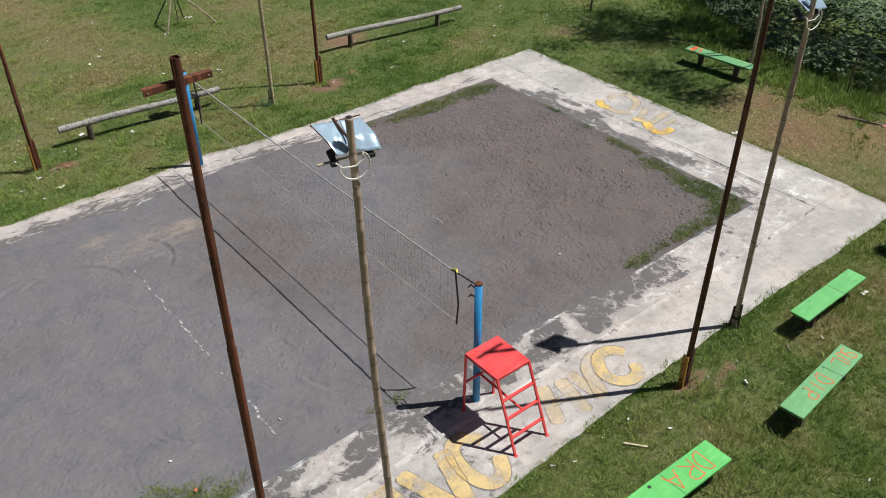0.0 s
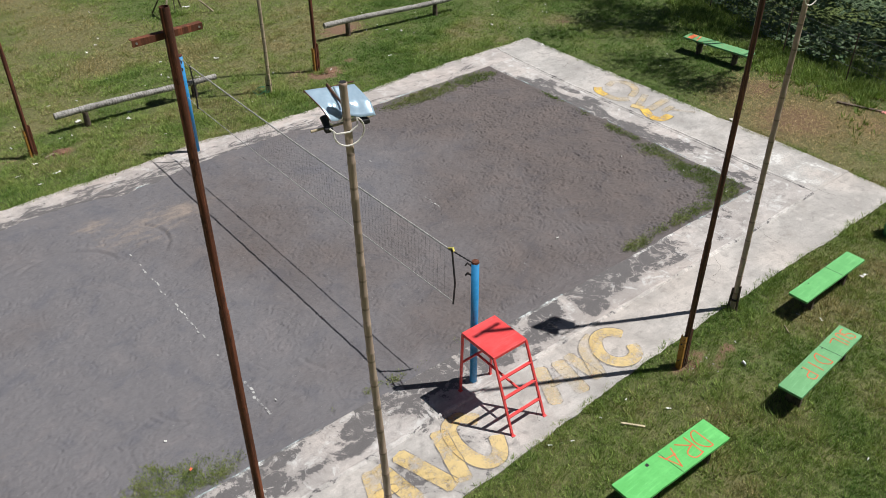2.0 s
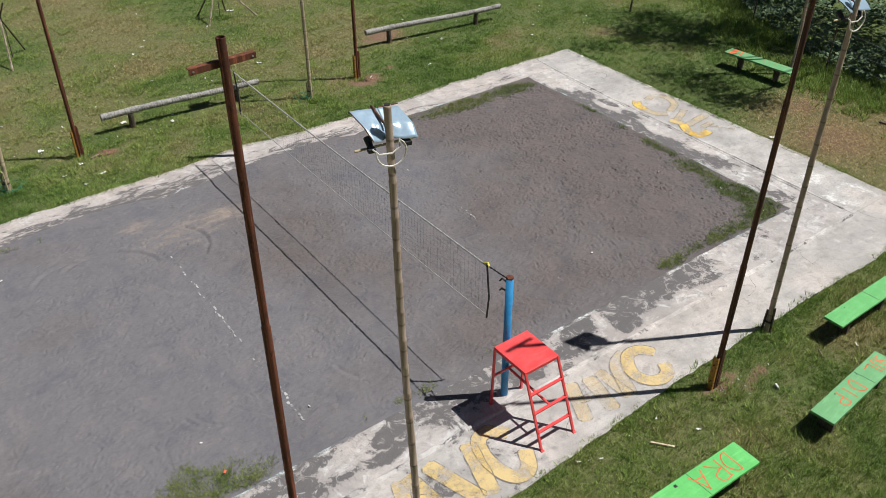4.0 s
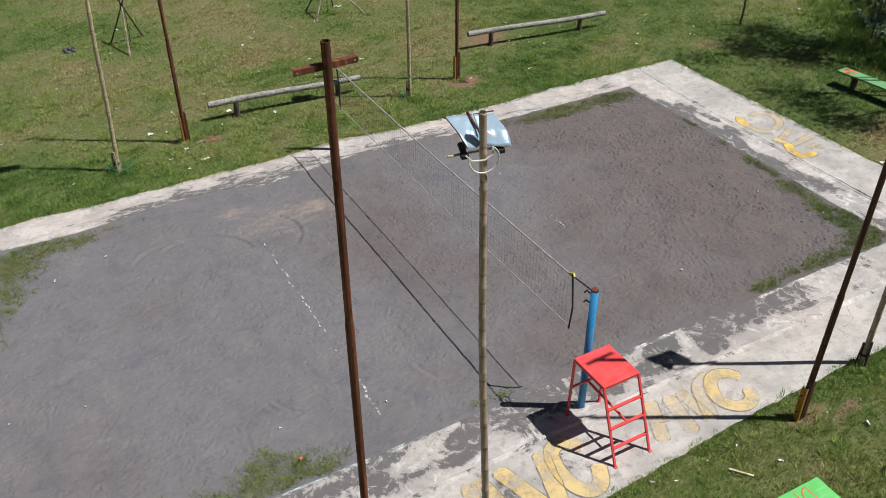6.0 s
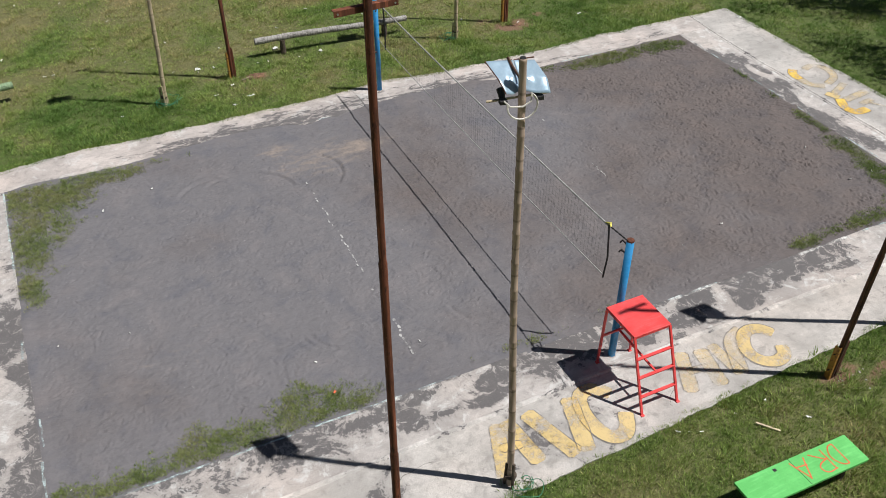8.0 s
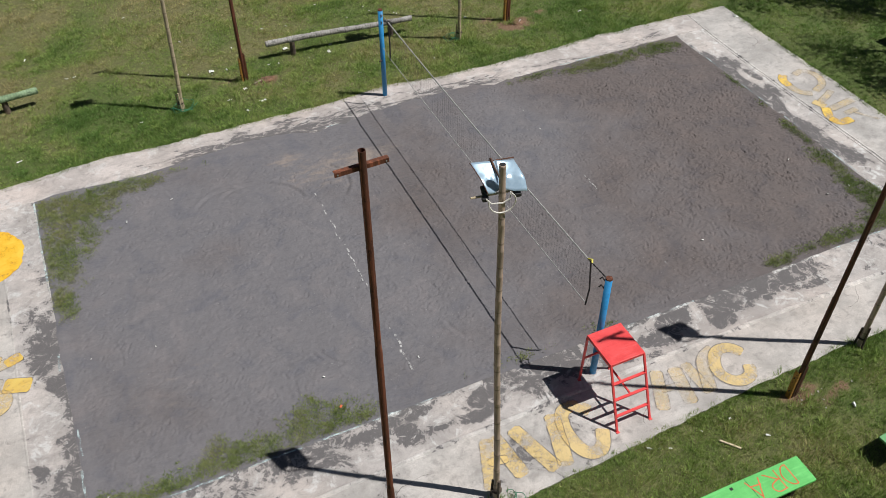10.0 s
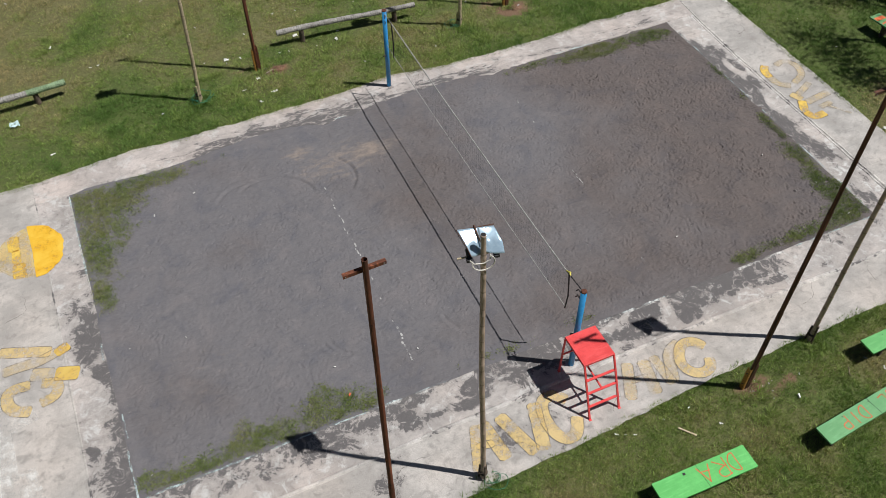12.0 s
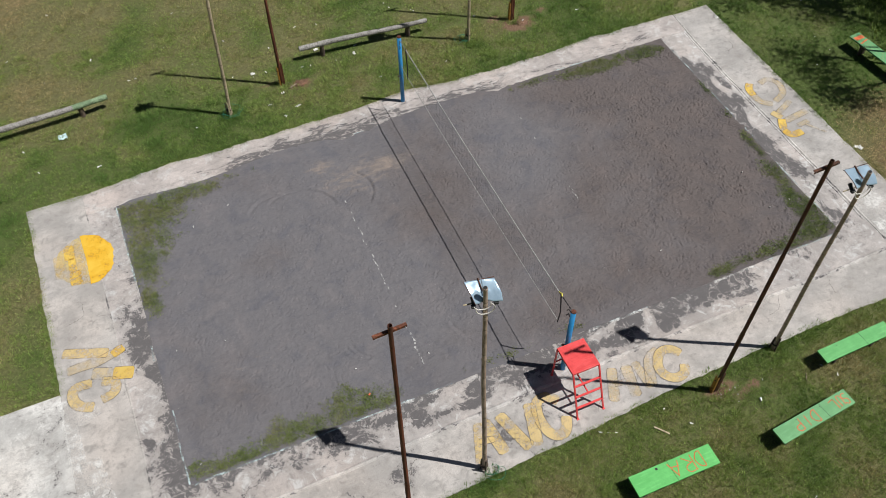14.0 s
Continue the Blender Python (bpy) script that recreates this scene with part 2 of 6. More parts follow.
def concrete_material(name, tone, soil_amount=1.0, drag=None, flakes=0.0):
    """Worn concrete with sand trodden over it; drag (degrees, scale along x and y) stretches the sand into streaks."""
    g = Nodes(name, 0.92)
    p = g.coords()
    n1, n2, n3 = g.noise(p, 0.9, 5, 0.6, 0.3), g.noise(p, 5, 6, 0.65, 0.5), g.noise(p, 60, 3, 0.7)
    dark, pale = tuple(0.62 * v for v in tone), tuple(min(0.86, 1.22 * v) for v in tone)
    c = g.mix(g.ramp(n1, 0.33, 0.68), tuple(0.80 * v for v in tone), pale)
    c = g.mix(g.ramp(n2, 0.50, 0.30, 0.0, 0.85), c, dark)
    c = g.mix(g.ramp(n2, 0.58, 0.72, 0.0, 0.6), c, tuple(min(0.9, 1.4 * v) for v in tone))
    c = g.mix(g.ramp(n3, 0.40, 0.70, 0.0, 0.45), c, dark)
    n5 = g.noise(p, 22, 6, 0.75)
    c = g.mix(g.ramp(n5, 0.56, 0.70, 0.0, 0.55), c, tuple(0.45 * v for v in tone))
    warm = g.noise(p, 0.45, 2, 0.5)
    c = g.mix(g.ramp(warm, 0.42, 0.7, 0.0, 0.5), c, g.mix(1.0, c, (1.0, 0.925, 0.875), "MULTIPLY"))
    grime = g.noise(p, 1.9, 8, 0.72, 1.0)
    c = g.mix(g.ramp(grime, 0.50, 0.66, 0.0, 0.45), c, (0.345, 0.318, 0.292))
    c = g.mix(g.ramp(g.noise(p, 8, 7, 0.75, 0.6), 0.62, 0.70, 0.0, 0.55), c, (0.235, 0.215, 0.198))
    trowel = g.noise(g.turned(p, 20, (0.35, 2.2, 1.0)), 3.0, 6, 0.7, 0.4)
    c = g.mix(g.ramp(trowel, 0.52, 0.34, 0.0, 0.35), c, tuple(0.66 * v for v in tone))
    if flakes:
        c = g.mix(g.ramp(g.noise(p, 2.6, 9, 0.76, 0.8), 0.52, 0.62, 0.0, flakes), c, (0.66, 0.665, 0.655))
    # soil trodden over the edge of the court: a thin grey film, then dark sand with a frayed edge
    q = g.turned(p, drag[0], (drag[1], drag[2], 1.0)) if drag else p
    blot = g.math("ADD", g.math("MULTIPLY", g.noise(q, 1.5, 8, 0.68, 0.9), 0.62), g.math("MULTIPLY", g.noise(q, 6, 8, 0.76, 0.9), 0.28))
    blot = g.math("ADD", blot, g.math("MULTIPLY", g.noise(p, 34, 4, 0.7), 0.10))
    blot = g.math("ADD", g.math("MULTIPLY", g.math("SUBTRACT", blot, 0.5), 2.4), 0.5)
    blot = g.math("ADD", blot, g.math("MULTIPLY", g.value("soil"), soil_amount))
    c = g.mix(g.ramp(blot, 0.38, 0.62, 0.0, 0.40), c, (0.270, 0.252, 0.242))
    soil = g.ramp(blot, 0.585, 0.665)
    fleck = g.ramp(g.noise(q, 3.4, 10, 0.78, 1.4), 0.525, 0.585, 0.0, 0.95)
    soil = g.math("MULTIPLY", soil, g.math("SUBTRACT", 1.0, g.math("MULTIPLY", fleck, g.ramp(blot, 1.45, 0.85))))
    c = g.mix(g.math("MULTIPLY", soil, g.ramp(n3, 0.2, 0.6, 0.78, 1.0)), c, g.mix(n2, (0.102, 0.098, 0.103), (0.150, 0.141, 0.140)))
    g.colour(c)
    g.bump(g.math("ADD", n3, g.math("MULTIPLY", n2, 1.6)), 0.7, 0.014)
    return g.mat


def ground_material():
    g = Nodes("lawn_soil", 1.0)
    p = g.coords()
    n1, n2, n3 = g.noise(p, 0.55, 4, 0.6), g.noise(p, 4, 5, 0.65), g.noise(p, 45, 3, 0.75)
    tone = g.math("ADD", g.value("tone"), g.math("MULTIPLY", g.math("SUBTRACT", n2, 0.5), 0.6))
    c = g.mix(g.ramp(tone, 0.0, 1.0), g.mix(n1, (0.100, 0.158, 0.036), (0.140, 0.190, 0.048)), (0.235, 0.215, 0.095))
    c = g.mix(g.ramp(tone, 1.0, 1.7), c, (0.330, 0.240, 0.120))
    n4 = g.noise(p, 11, 4, 0.7)
    c = g.mix(g.ramp(n4, 0.35, 0.60, 0.55, 0.0), c, (0.050, 0.060, 0.016))
    c = g.mix(g.ramp(n3, 0.38, 0.62, 0.5, 0.0), c, (0.040, 0.046, 0.014))
    bare = g.math("ADD", g.value("bare"), g.math("MULTIPLY", g.math("SUBTRACT", n2, 0.5), 0.8))
    c = g.mix(g.ramp(bare, 0.45, 0.7), c, g.mix(n3, (0.13, 0.078, 0.048), (0.27, 0.17, 0.11)))
    g.colour(c)
    g.bump(g.math("ADD", n3, n2), 0.8, 0.03)
    return g.mat


def blade_material(name, deep, mid, khaki, straw):
    """Blades run from deep green (tone 0) over fresh green (0.5) and khaki (1) to straw (1.6)."""
    g = Nodes(name, 0.7)
    r = g.island()
    p = g.position()
    tone = g.math("ADD", g.value("tone"), g.math("MULTIPLY", g.math("SUBTRACT", r, 0.5), 0.55))
    tone = g.math("ADD", tone, g.math("MULTIPLY", g.math("SUBTRACT", g.noise(p, 2.8, 5, 0.7), 0.5), 0.75))
    c = g.mix(g.ramp(tone, 0.0, 0.5), deep, mid)
    c = g.mix(g.ramp(tone, 0.5, 1.0), c, khaki)
    c = g.mix(g.ramp(tone, 1.05, 1.6), c, straw)
    shade = g.ramp(g.noise(p, 5.5, 4, 0.7), 0.50, 0.36, 0.0, 0.52)
    c = g.mix(shade, c, g.mix(1.0, c, (0.45, 0.52, 0.45), "MULTIPLY"))
    c = g.mix(g.ramp(g.math("FRACT", g.math("MULTIPLY", r, 37.0)), 0.66, 1.0, 0.0, 0.8), c, g.mix(1.0, c, (1.8, 1.7, 1.9), "MULTIPLY"))
    c = g.mix(g.ramp(g.math("FRACT", g.math("MULTIPLY", r, 61.0)), 0.45, 0.0, 0.0, 0.7), c, g.mix(1.0, c, (0.50, 0.52, 0.50), "MULTIPLY"))
    g.colour(c)
    g.bsdf.inputs["Specular IOR Level"].default_value = 0.25
    through_leaf = g.tree.nodes.new("ShaderNodeBsdfTranslucent")
    g.put(through_leaf.inputs["Color"], g.mix(0.35, c, (0.30, 0.42, 0.03)))
    both = g.tree.nodes.new("ShaderNodeMixShader")
    both.inputs[0].default_value = 0.20
    g.tree.links.new(g.bsdf.outputs[0], both.inputs[1])
    g.tree.links.new(through_leaf.outputs[0], both.inputs[2])
    g.tree.links.new(both.outputs[0], g.tree.nodes["Material Output"].inputs["Surface"])
    return g.mat


def paint_material(name, tone, chip, rough=0.45, chips=0.68, fade=0.0):
    """Brushed paint with chips down to the stuff below."""
    g = Nodes(name, rough)
    p = g.coords()
    n1, n2 = g.noise(p, 3.5, 4, 0.6), g.noise(p, 22, 5, 0.7, 0.3)
    c = g.mix(g.ramp(n1, 0.3, 0.75), tone, tuple(min(0.95, v * 1.18 + 0.02 + fade) for v in tone))
    c = g.mix(g.ramp(n2, chips, chips + 0.06), c, chip)
    c = g.mix(g.ramp(g.noise(p, 60, 3), 0.45, 0.8, 0.0, 0.25), c, tuple(0.6 * v for v in tone))
    brushed = g.noise(g.scaled(p, (0.7, 7.0, 7.0)), 3.0, 5, 0.7, 0.2)
    c = g.mix(g.ramp(brushed, 0.52, 0.72, 0.0, 0.4), c, tuple(min(0.9, 1.35 * v + 0.10) for v in tone))
    c = g.mix(g.ramp(brushed, 0.46, 0.30, 0.0, 0.35), c, tuple(0.7 * v for v in tone))
    g.colour(c).rough(g.ramp(n2, 0.3, 0.8, rough - 0.1, min(1.0, rough + 0.3)))
    g.bump(n2, 0.25, 0.003)
    return g.mat


def rust_material(name, deep, bright):
    g = Nodes(name, 0.75, 0.15)
    p = g.scaled(g.coords(), (1, 1, 0.35))
    n1, n2, n3 = g.noise(p, 2.2, 5, 0.65, 0.4), g.noise(p, 16, 6, 0.7), g.noise(p, 90, 3)
    c = g.mix(g.ramp(n1, 0.35, 0.68), deep, bright)
    run = g.noise(g.scaled(g.coords(), (14, 14, 0.5)), 2.0, 5, 0.7, 0.2)
    c = g.mix(g.ramp(run, 0.50, 0.66, 0.0, 0.75), c, tuple(min(0.5, 2.1 * v) for v in bright))
    c = g.mix(g.ramp(run, 0.48, 0.34, 0.0, 0.7), c, tuple(0.5 * v for v in deep))
    c = g.mix(g.ramp(n2, 0.54, 0.68, 0.0, 0.8), c, tuple(0.40 * v for v in deep))
    c = g.mix(g.ramp(n3, 0.6, 0.75, 0.0, 0.5), c, (0.34, 0.15, 0.06))
    g.colour(c)
    g.bump(g.math("ADD", n2, n3), 0.4, 0.004)
    return g.mat


def bamboo_material(name, tone):
    g = Nodes(name, 0.6)
    p = g.coords()
    grain = g.noise(g.scaled(p, (1, 1, 0.03)), 45, 4, 0.6)
    n1, n2 = g.noise(p, 1.6, 5, 0.6), g.noise(p, 12, 5, 0.7)
    c = g.mix(g.ramp(n1, 0.3, 0.7), tone, tuple(0.62 * v for v in tone))
    c = g.mix(g.ramp(grain, 0.4, 0.7, 0.0, 0.6), c, tuple(0.5 * v for v in tone))
    c = g.mix(g.ramp(n2, 0.6, 0.72, 0.0, 0.45), c, (0.15, 0.135, 0.11))
    # darker rings at the joints
    n = g.tree.nodes.new("ShaderNodeSeparateXYZ")
    g.put(n.inputs[0], p)
    ring = g.math("PINGPONG", g.math("DIVIDE", n.outputs[2], 0.40), 0.5)
    c = g.mix(g.ramp(ring, 0.05, 0.02, 0.0, 0.55), c, (0.12, 0.095, 0.07))
    g.colour(c)
    g.bump(grain, 0.3, 0.004)
    return g.mat


def log_material(name, pale, dark, rings=0.0):
    """Weathered wood; rings: the spacing of the dark leaf scars along x of a palm log."""
    g = Nodes(name, 0.9)
    p = g.coords()
    n1, n2 = g.noise(p, 5, 5, 0.65), g.noise(p, 26, 5, 0.7)
    c = g.mix(g.ramp(n1, 0.38, 0.62), dark, pale)
    if rings:
        n = g.tree.nodes.new("ShaderNodeSeparateXYZ")
        g.put(n.inputs[0], p)
        along = g.math("ADD", n.outputs[0], g.math("MULTIPLY", g.math("SUBTRACT", n1, 0.5), 0.16))
        ring = g.math("PINGPONG", along, rings / 2)
        c = g.mix(g.ramp(n1, 0.40, 0.60, 0.35, 0.8), c, pale)
        c = g.mix(g.ramp(ring, rings * 0.24, rings * 0.10, 0.0, 0.40), c, tuple(0.55 * v for v in dark))
    c = g.mix(g.ramp(n2, 0.52, 0.62, 0.0, 0.85 if not rings else 0.75), c, tuple(0.35 * v for v in dark))
    c = g.mix(g.ramp(n2, 0.40, 0.30, 0.0, 0.5), c, tuple(min(0.8, 1.4 * v) for v in pale))
    g.colour(c)
    g.bump(g.math("ADD", n1, n2), 0.6, 0.012)
    return g.mat


def plain_material(name, tone, rough=0.6, metal=0.0, spread=0.25):
    g = Nodes(name, rough, metal)
    p = g.coords()
    c = g.mix(g.ramp(g.noise(p, 9, 4, 0.6), 0.3, 0.7), tuple(v * (1 - spread) for v in tone), tuple(min(0.95, v * (1 + spread)) for v in tone))
    g.colour(c)
    g.bump(g.noise(p, 40, 3), 0.15, 0.003)
    return g.mat


def letter_paint(name, tone, wear, cover=0.70):
    g = Nodes(name, 0.75)
    p = g.coords()
    n1, n2 = g.noise(p, 2.2, 5, 0.65, 0.4), g.noise(p, 14, 6, 0.72, 0.3)
    g.colour(g.mix(g.ramp(n1, 0.3, 0.7), tone, tuple(min(0.9, v * 1.25 + 0.05) for v in tone)))
    keep = g.ramp(g.math("ADD", g.math("MULTIPLY", n1, 0.6), g.math("MULTIPLY", n2, 0.4)), wear - 0.11, wear + 0.11)
    g.worn(g.math("MULTIPLY", keep, cover))
    return g.mat


def tin_material():
    g = Nodes("sky_tinted_tin", 0.25, 0.35)
    p = g.coords()
    n1, n2 = g.noise(p, 7, 3, 0.5), g.noise(p, 30, 4, 0.6)
    # the blue of the reflected sky is put into the base colour
    g.colour(g.mix(n2, (0.33, 0.49, 0.63), (0.50, 0.65, 0.77))).rough(g.ramp(n1, 0.35, 0.7, 0.12, 0.20))
    return g.mat


SAND = sand_material()
CONCRETE = concrete_material("worn_concrete", (0.512, 0.490, 0.466))
CONCRETE_GREY = concrete_material("grey_concrete", (0.49, 0.472, 0.452))
CONCRETE_INNER = concrete_material("raw_concrete", (0.490, 0.460, 0.442), 1.0, None, 0.65)
CONCRETE_FAR = concrete_material("crumbling_concrete", (0.53, 0.485, 0.462), 1.0, (34, 0.8, 2.4), 0.5)
CONCRETE_RIGHT = concrete_material("streaked_concrete", (0.500, 0.472, 0.455), 1.0, (4, 1.35, 0.85), 0.9)
CONCRETE_WHITE = concrete_material("limewashed_concrete", (0.66, 0.655, 0.63), 0.3)
MORTAR = concrete_material("pale_mortar", (0.67, 0.645, 0.62), 0.5)
LAWN = ground_material()
BLADES = blade_material("grass_blades", (0.108, 0.200, 0.044), (0.250, 0.342, 0.086), (0.362, 0.318, 0.150), (0.48, 0.375, 0.19))
STRAW_BLADES = blade_material("dead_straw_blades", (0.17, 0.118, 0.060), (0.29, 0.205, 0.105), (0.42, 0.310, 0.155), (0.55, 0.43, 0.23))
WEEDS = blade_material("weed_blades", (0.120, 0.180, 0.055), (0.215, 0.260, 0.090), (0.275, 0.255, 0.130), (0.33, 0.28, 0.17))
RED = paint_material("red_paint", (0.71, 0.062, 0.062), (0.26, 0.10, 0.07), 0.4, 0.74)
BLUE = paint_material("blue_paint", (0.020, 0.235, 0.52), (0.16, 0.10, 0.08), 0.42, 0.70)
GREEN = paint_material("bright_green_paint", (0.105, 0.48, 0.115), (0.24, 0.40, 0.20), 0.5, 0.72)
GREEN_DRUM = paint_material("dark_green_paint", (0.035, 0.22, 0.06), (0.16, 0.10, 0.06), 0.5, 0.72)
GREEN_DULL = paint_material("dull_green_paint", (0.12, 0.42, 0.13), (0.28, 0.34, 0.22), 0.6, 0.68)
GREEN_PALE = paint_material("faded_green_paint", (0.135, 0.36, 0.15), (0.24, 0.32, 0.20), 0.6, 0.66)
GREEN_OLD = paint_material("weathered_green_paint", (0.12, 0.34, 0.14), (0.40, 0.20, 0.10), 0.65, 0.58)
RUST = rust_material("rusted_steel", (0.070, 0.026, 0.016), (0.165, 0.053, 0.027))
RUST_ARM = rust_material("bright_rusted_steel", (0.100, 0.036, 0.020), (0.225, 0.075, 0.038))
RUST_DARK = rust_material("dark_rusted_steel", (0.055, 0.028, 0.020), (0.115, 0.048, 0.028))
OCHRE = paint_material("ochre_paint", (0.42, 0.21, 0.03), (0.15, 0.07, 0.04), 0.6, 0.56)
BAMBOO = bamboo_material("weathered_bamboo", (0.56, 0.43, 0.335))
BAMBOO_PALE = bamboo_material("pale_bamboo", (0.60, 0.50, 0.33))
LOG = log_material("grey_bark", (0.43, 0.415, 0.39), (0.13, 0.12, 0.11), 0.07)
LOG_GREEN = log_material("green_painted_bark", (0.30, 0.42, 0.25), (0.12, 0.19, 0.10), 0.07)
WOOD_DARK = log_material("old_dark_wood", (0.16, 0.12, 0.09), (0.07, 0.052, 0.04))
WOOD_PALE = log_material("bleached_wood", (0.46, 0.40, 0.30), (0.25, 0.20, 0.14))
TIN = tin_material()
BLACK = plain_material("black_rubber_and_hollows", (0.018, 0.018, 0.02), 0.6)
DARK_STEEL = plain_material("dark_steel", (0.05, 0.045, 0.045), 0.5, 0.6)
WHITE_CABLE = plain_material("white_cable", (0.70, 0.68, 0.62), 0.5)
CORD = plain_material("grey_net_cord", (0.33, 0.33, 0.32), 0.8)
NET_TWINE = plain_material("dark_net_twine", (0.06, 0.06, 0.062), 0.8)
YELLOW_TIE = plain_material("yellow_tie", (0.70, 0.62, 0.12), 0.6)
GREY_CLOTH = plain_material("grey_cloth", (0.11, 0.11, 0.108), 0.9)
STRAW_STICK = plain_material("dry_pale_stick", (0.62, 0.52, 0.36), 0.8)
PAPER = plain_material("white_plastic", (0.78, 0.78, 0.75), 0.6, 0.0, 0.1)
PALE_PLASTIC = plain_material("pale_blue_plastic", (0.50, 0.66, 0.68), 0.4, 0.0, 0.1)
PINK_PLASTIC = plain_material("pink_plastic", (0.72, 0.30, 0.27), 0.5)
CARTON = plain_material("orange_plastic", (0.70, 0.16, 0.06), 0.5)
GREEN_STRING = plain_material("green_twine", (0.04, 0.21, 0.11), 0.7)
YELLOW_LETTER = letter_paint("yellow_ground_paint", (0.70, 0.505, 0.19), 0.455, 0.62)
YELLOW_STRONG = letter_paint("strong_yellow_ground_paint", (0.80, 0.43, 0.012), 0.37, 0.92)
YELLOW_MID = letter_paint("thick_yellow_ground_paint", (0.78, 0.48, 0.07), 0.40)
YELLOW_WORN = letter_paint("flaked_yellow_ground_paint", (0.78, 0.47, 0.06), 0.475, 0.85)
YELLOW_PALE = letter_paint("pale_yellow_ground_paint", (0.76, 0.53, 0.16), 0.46, 0.50)
YELLOW_FAINT = letter_paint("faded_yellow_ground_paint", (0.67, 0.51, 0.24), 0.475, 0.38)
OUTLINE = letter_paint("dark_outline_paint", (0.12, 0.105, 0.09), 0.49)
EDGE_PAINT = letter_paint("pale_blue_edge_paint", (0.52, 0.65, 0.66), 0.53, 0.75)
LIME = letter_paint("white_line_paint", (0.50, 0.50, 0.49), 0.45)
LIMEWASH = letter_paint("limewash", (0.70, 0.69, 0.66), 0.53)
RED_LETTER = letter_paint("red_brush_paint", (0.66, 0.115, 0.035), 0.36, 0.9)
BARK = log_material("tree_bark", (0.20, 0.16, 0.12), (0.09, 0.07, 0.05))
EARTH = log_material("turned_soil", (0.24, 0.135, 0.082), (0.13, 0.072, 0.045))
FENCE_WIRE = plain_material("dull_fence_wire", (0.15, 0.16, 0.165), 0.6, 0.5)
SILVER_WIRE = plain_material("galvanised_wire", (0.42, 0.43, 0.43), 0.45, 0.7)


def leaf_material(name, a, b):
    g = Nodes(name, 0.75)
    g.bsdf.inputs["Specular IOR Level"].default_value = 0.3
    g.colour(g.mix(g.island(), a, b))
    return g.mat


TREE_LEAF = leaf_material("tree_leaf", (0.035, 0.075, 0.018), (0.075, 0.125, 0.03))
VINE_LEAF = leaf_material("broad_vine_leaf", (0.055, 0.11, 0.042), (0.18, 0.25, 0.135))

# ---- the plan: a court of 18 by 9 metres, net across x = 0, concrete all round ----
HALF_X, HALF_Y = 9.0, 4.5
NEAR_JOINT = ((-12, -9.9, -5.6, -3.7, 1.6, 4.0, 8.0, 9.5, 12), (-5.62, -5.62, -5.61, -5.56, -5.50, -5.52, -5.55, -5.50, -5.50))
NEAR_EDGE = ((-12, -6, -2.8, 0.5, 4.6, 8.7, 12), (-7.15, -7.15, -7.08, -6.90, -6.74, -6.79, -6.74))
FAR_EDGE = ((-12, -9.4, -8.1, -7.2, -6.4, -1.0, 0.0, 0.9, 1.8, 4.8, 7.0, 9.2, 12), (5.33, 5.36, 5.50, 5.60, 5.49, 5.52, 5.66, 5.62, 5.46, 5.44, 5.54, 5.50, 5.45))
FAR_INNER = ((-12, -9, -8.6, -7, -5.8, -4.4, -4.0, -3.1, -2.4, -1.4, -0.4, 2.4, 2.9, 3.8, 12), (4.53, 4.54, 4.62, 4.49, 4.56, 4.72, 4.80, 4.72, 4.47, 4.46, 4.71, 4.70, 4.48, 4.54, 4.53))
RIGHT_JOINT = ((-5.5, -2.5, 2.0, 3.8, 5.5), (9.99, 9.99, 9.96, 10.00, 10.10))
LEFT_JOINT, LEFT_EDGE, RIGHT_EDGE = -9.86, -11.39, 11.44
FENCE = ((15.2, -9.5), (15.7, -5.0), (16.5, -0.4), (18.0, 3.4), (20.0, 6.2), (23.5, 9.2))


def near_edge(x):
    return np.interp(x, *NEAR_EDGE) + 0.12 * (fbm(x, x * 0 + 3.3, 1.3, 5) - 0.5) + 0.04 * (fbm(x, x * 0 + 1.3, 9.0, 15, 2) - 0.5)


def far_edge(x):
    return np.interp(x, *FAR_EDGE) + 0.12 * (fbm(x, x * 0 + 8.1, 1.6, 6) - 0.5) + 0.07 * (fbm(x, x * 0 + 2.3, 9.0, 16, 2) - 0.5)


def left_edge(y):
    return LEFT_EDGE + 0.10 * (fbm(y, y * 0 + 1.7, 1.6, 7) - 0.5) + 0.06 * (fbm(y, y * 0 + 2.3, 9.0, 17, 2) - 0.5)


def right_edge(y):
    return RIGHT_EDGE + 0.09 * (fbm(y, y * 0 + 5.2, 1.4, 8) - 0.5) + 0.04 * (fbm(y, y * 0 + 2.3, 9.0, 18, 2) - 0.5)


def paved(x, y, grow=0.0):
    """Where the court, its concrete and the limewashed yard lie."""
    inside = (x > left_edge(y) - grow) & (x < right_edge(y) + grow) & (y > near_edge(x) - grow) & (y < far_edge(x) + grow)
    yard = (x > -15.5) & (x < -11.2) & (y < -0.98 + grow + 0.1 * np.sin(3 * x)) & (y > -7.2)
    return inside | yard


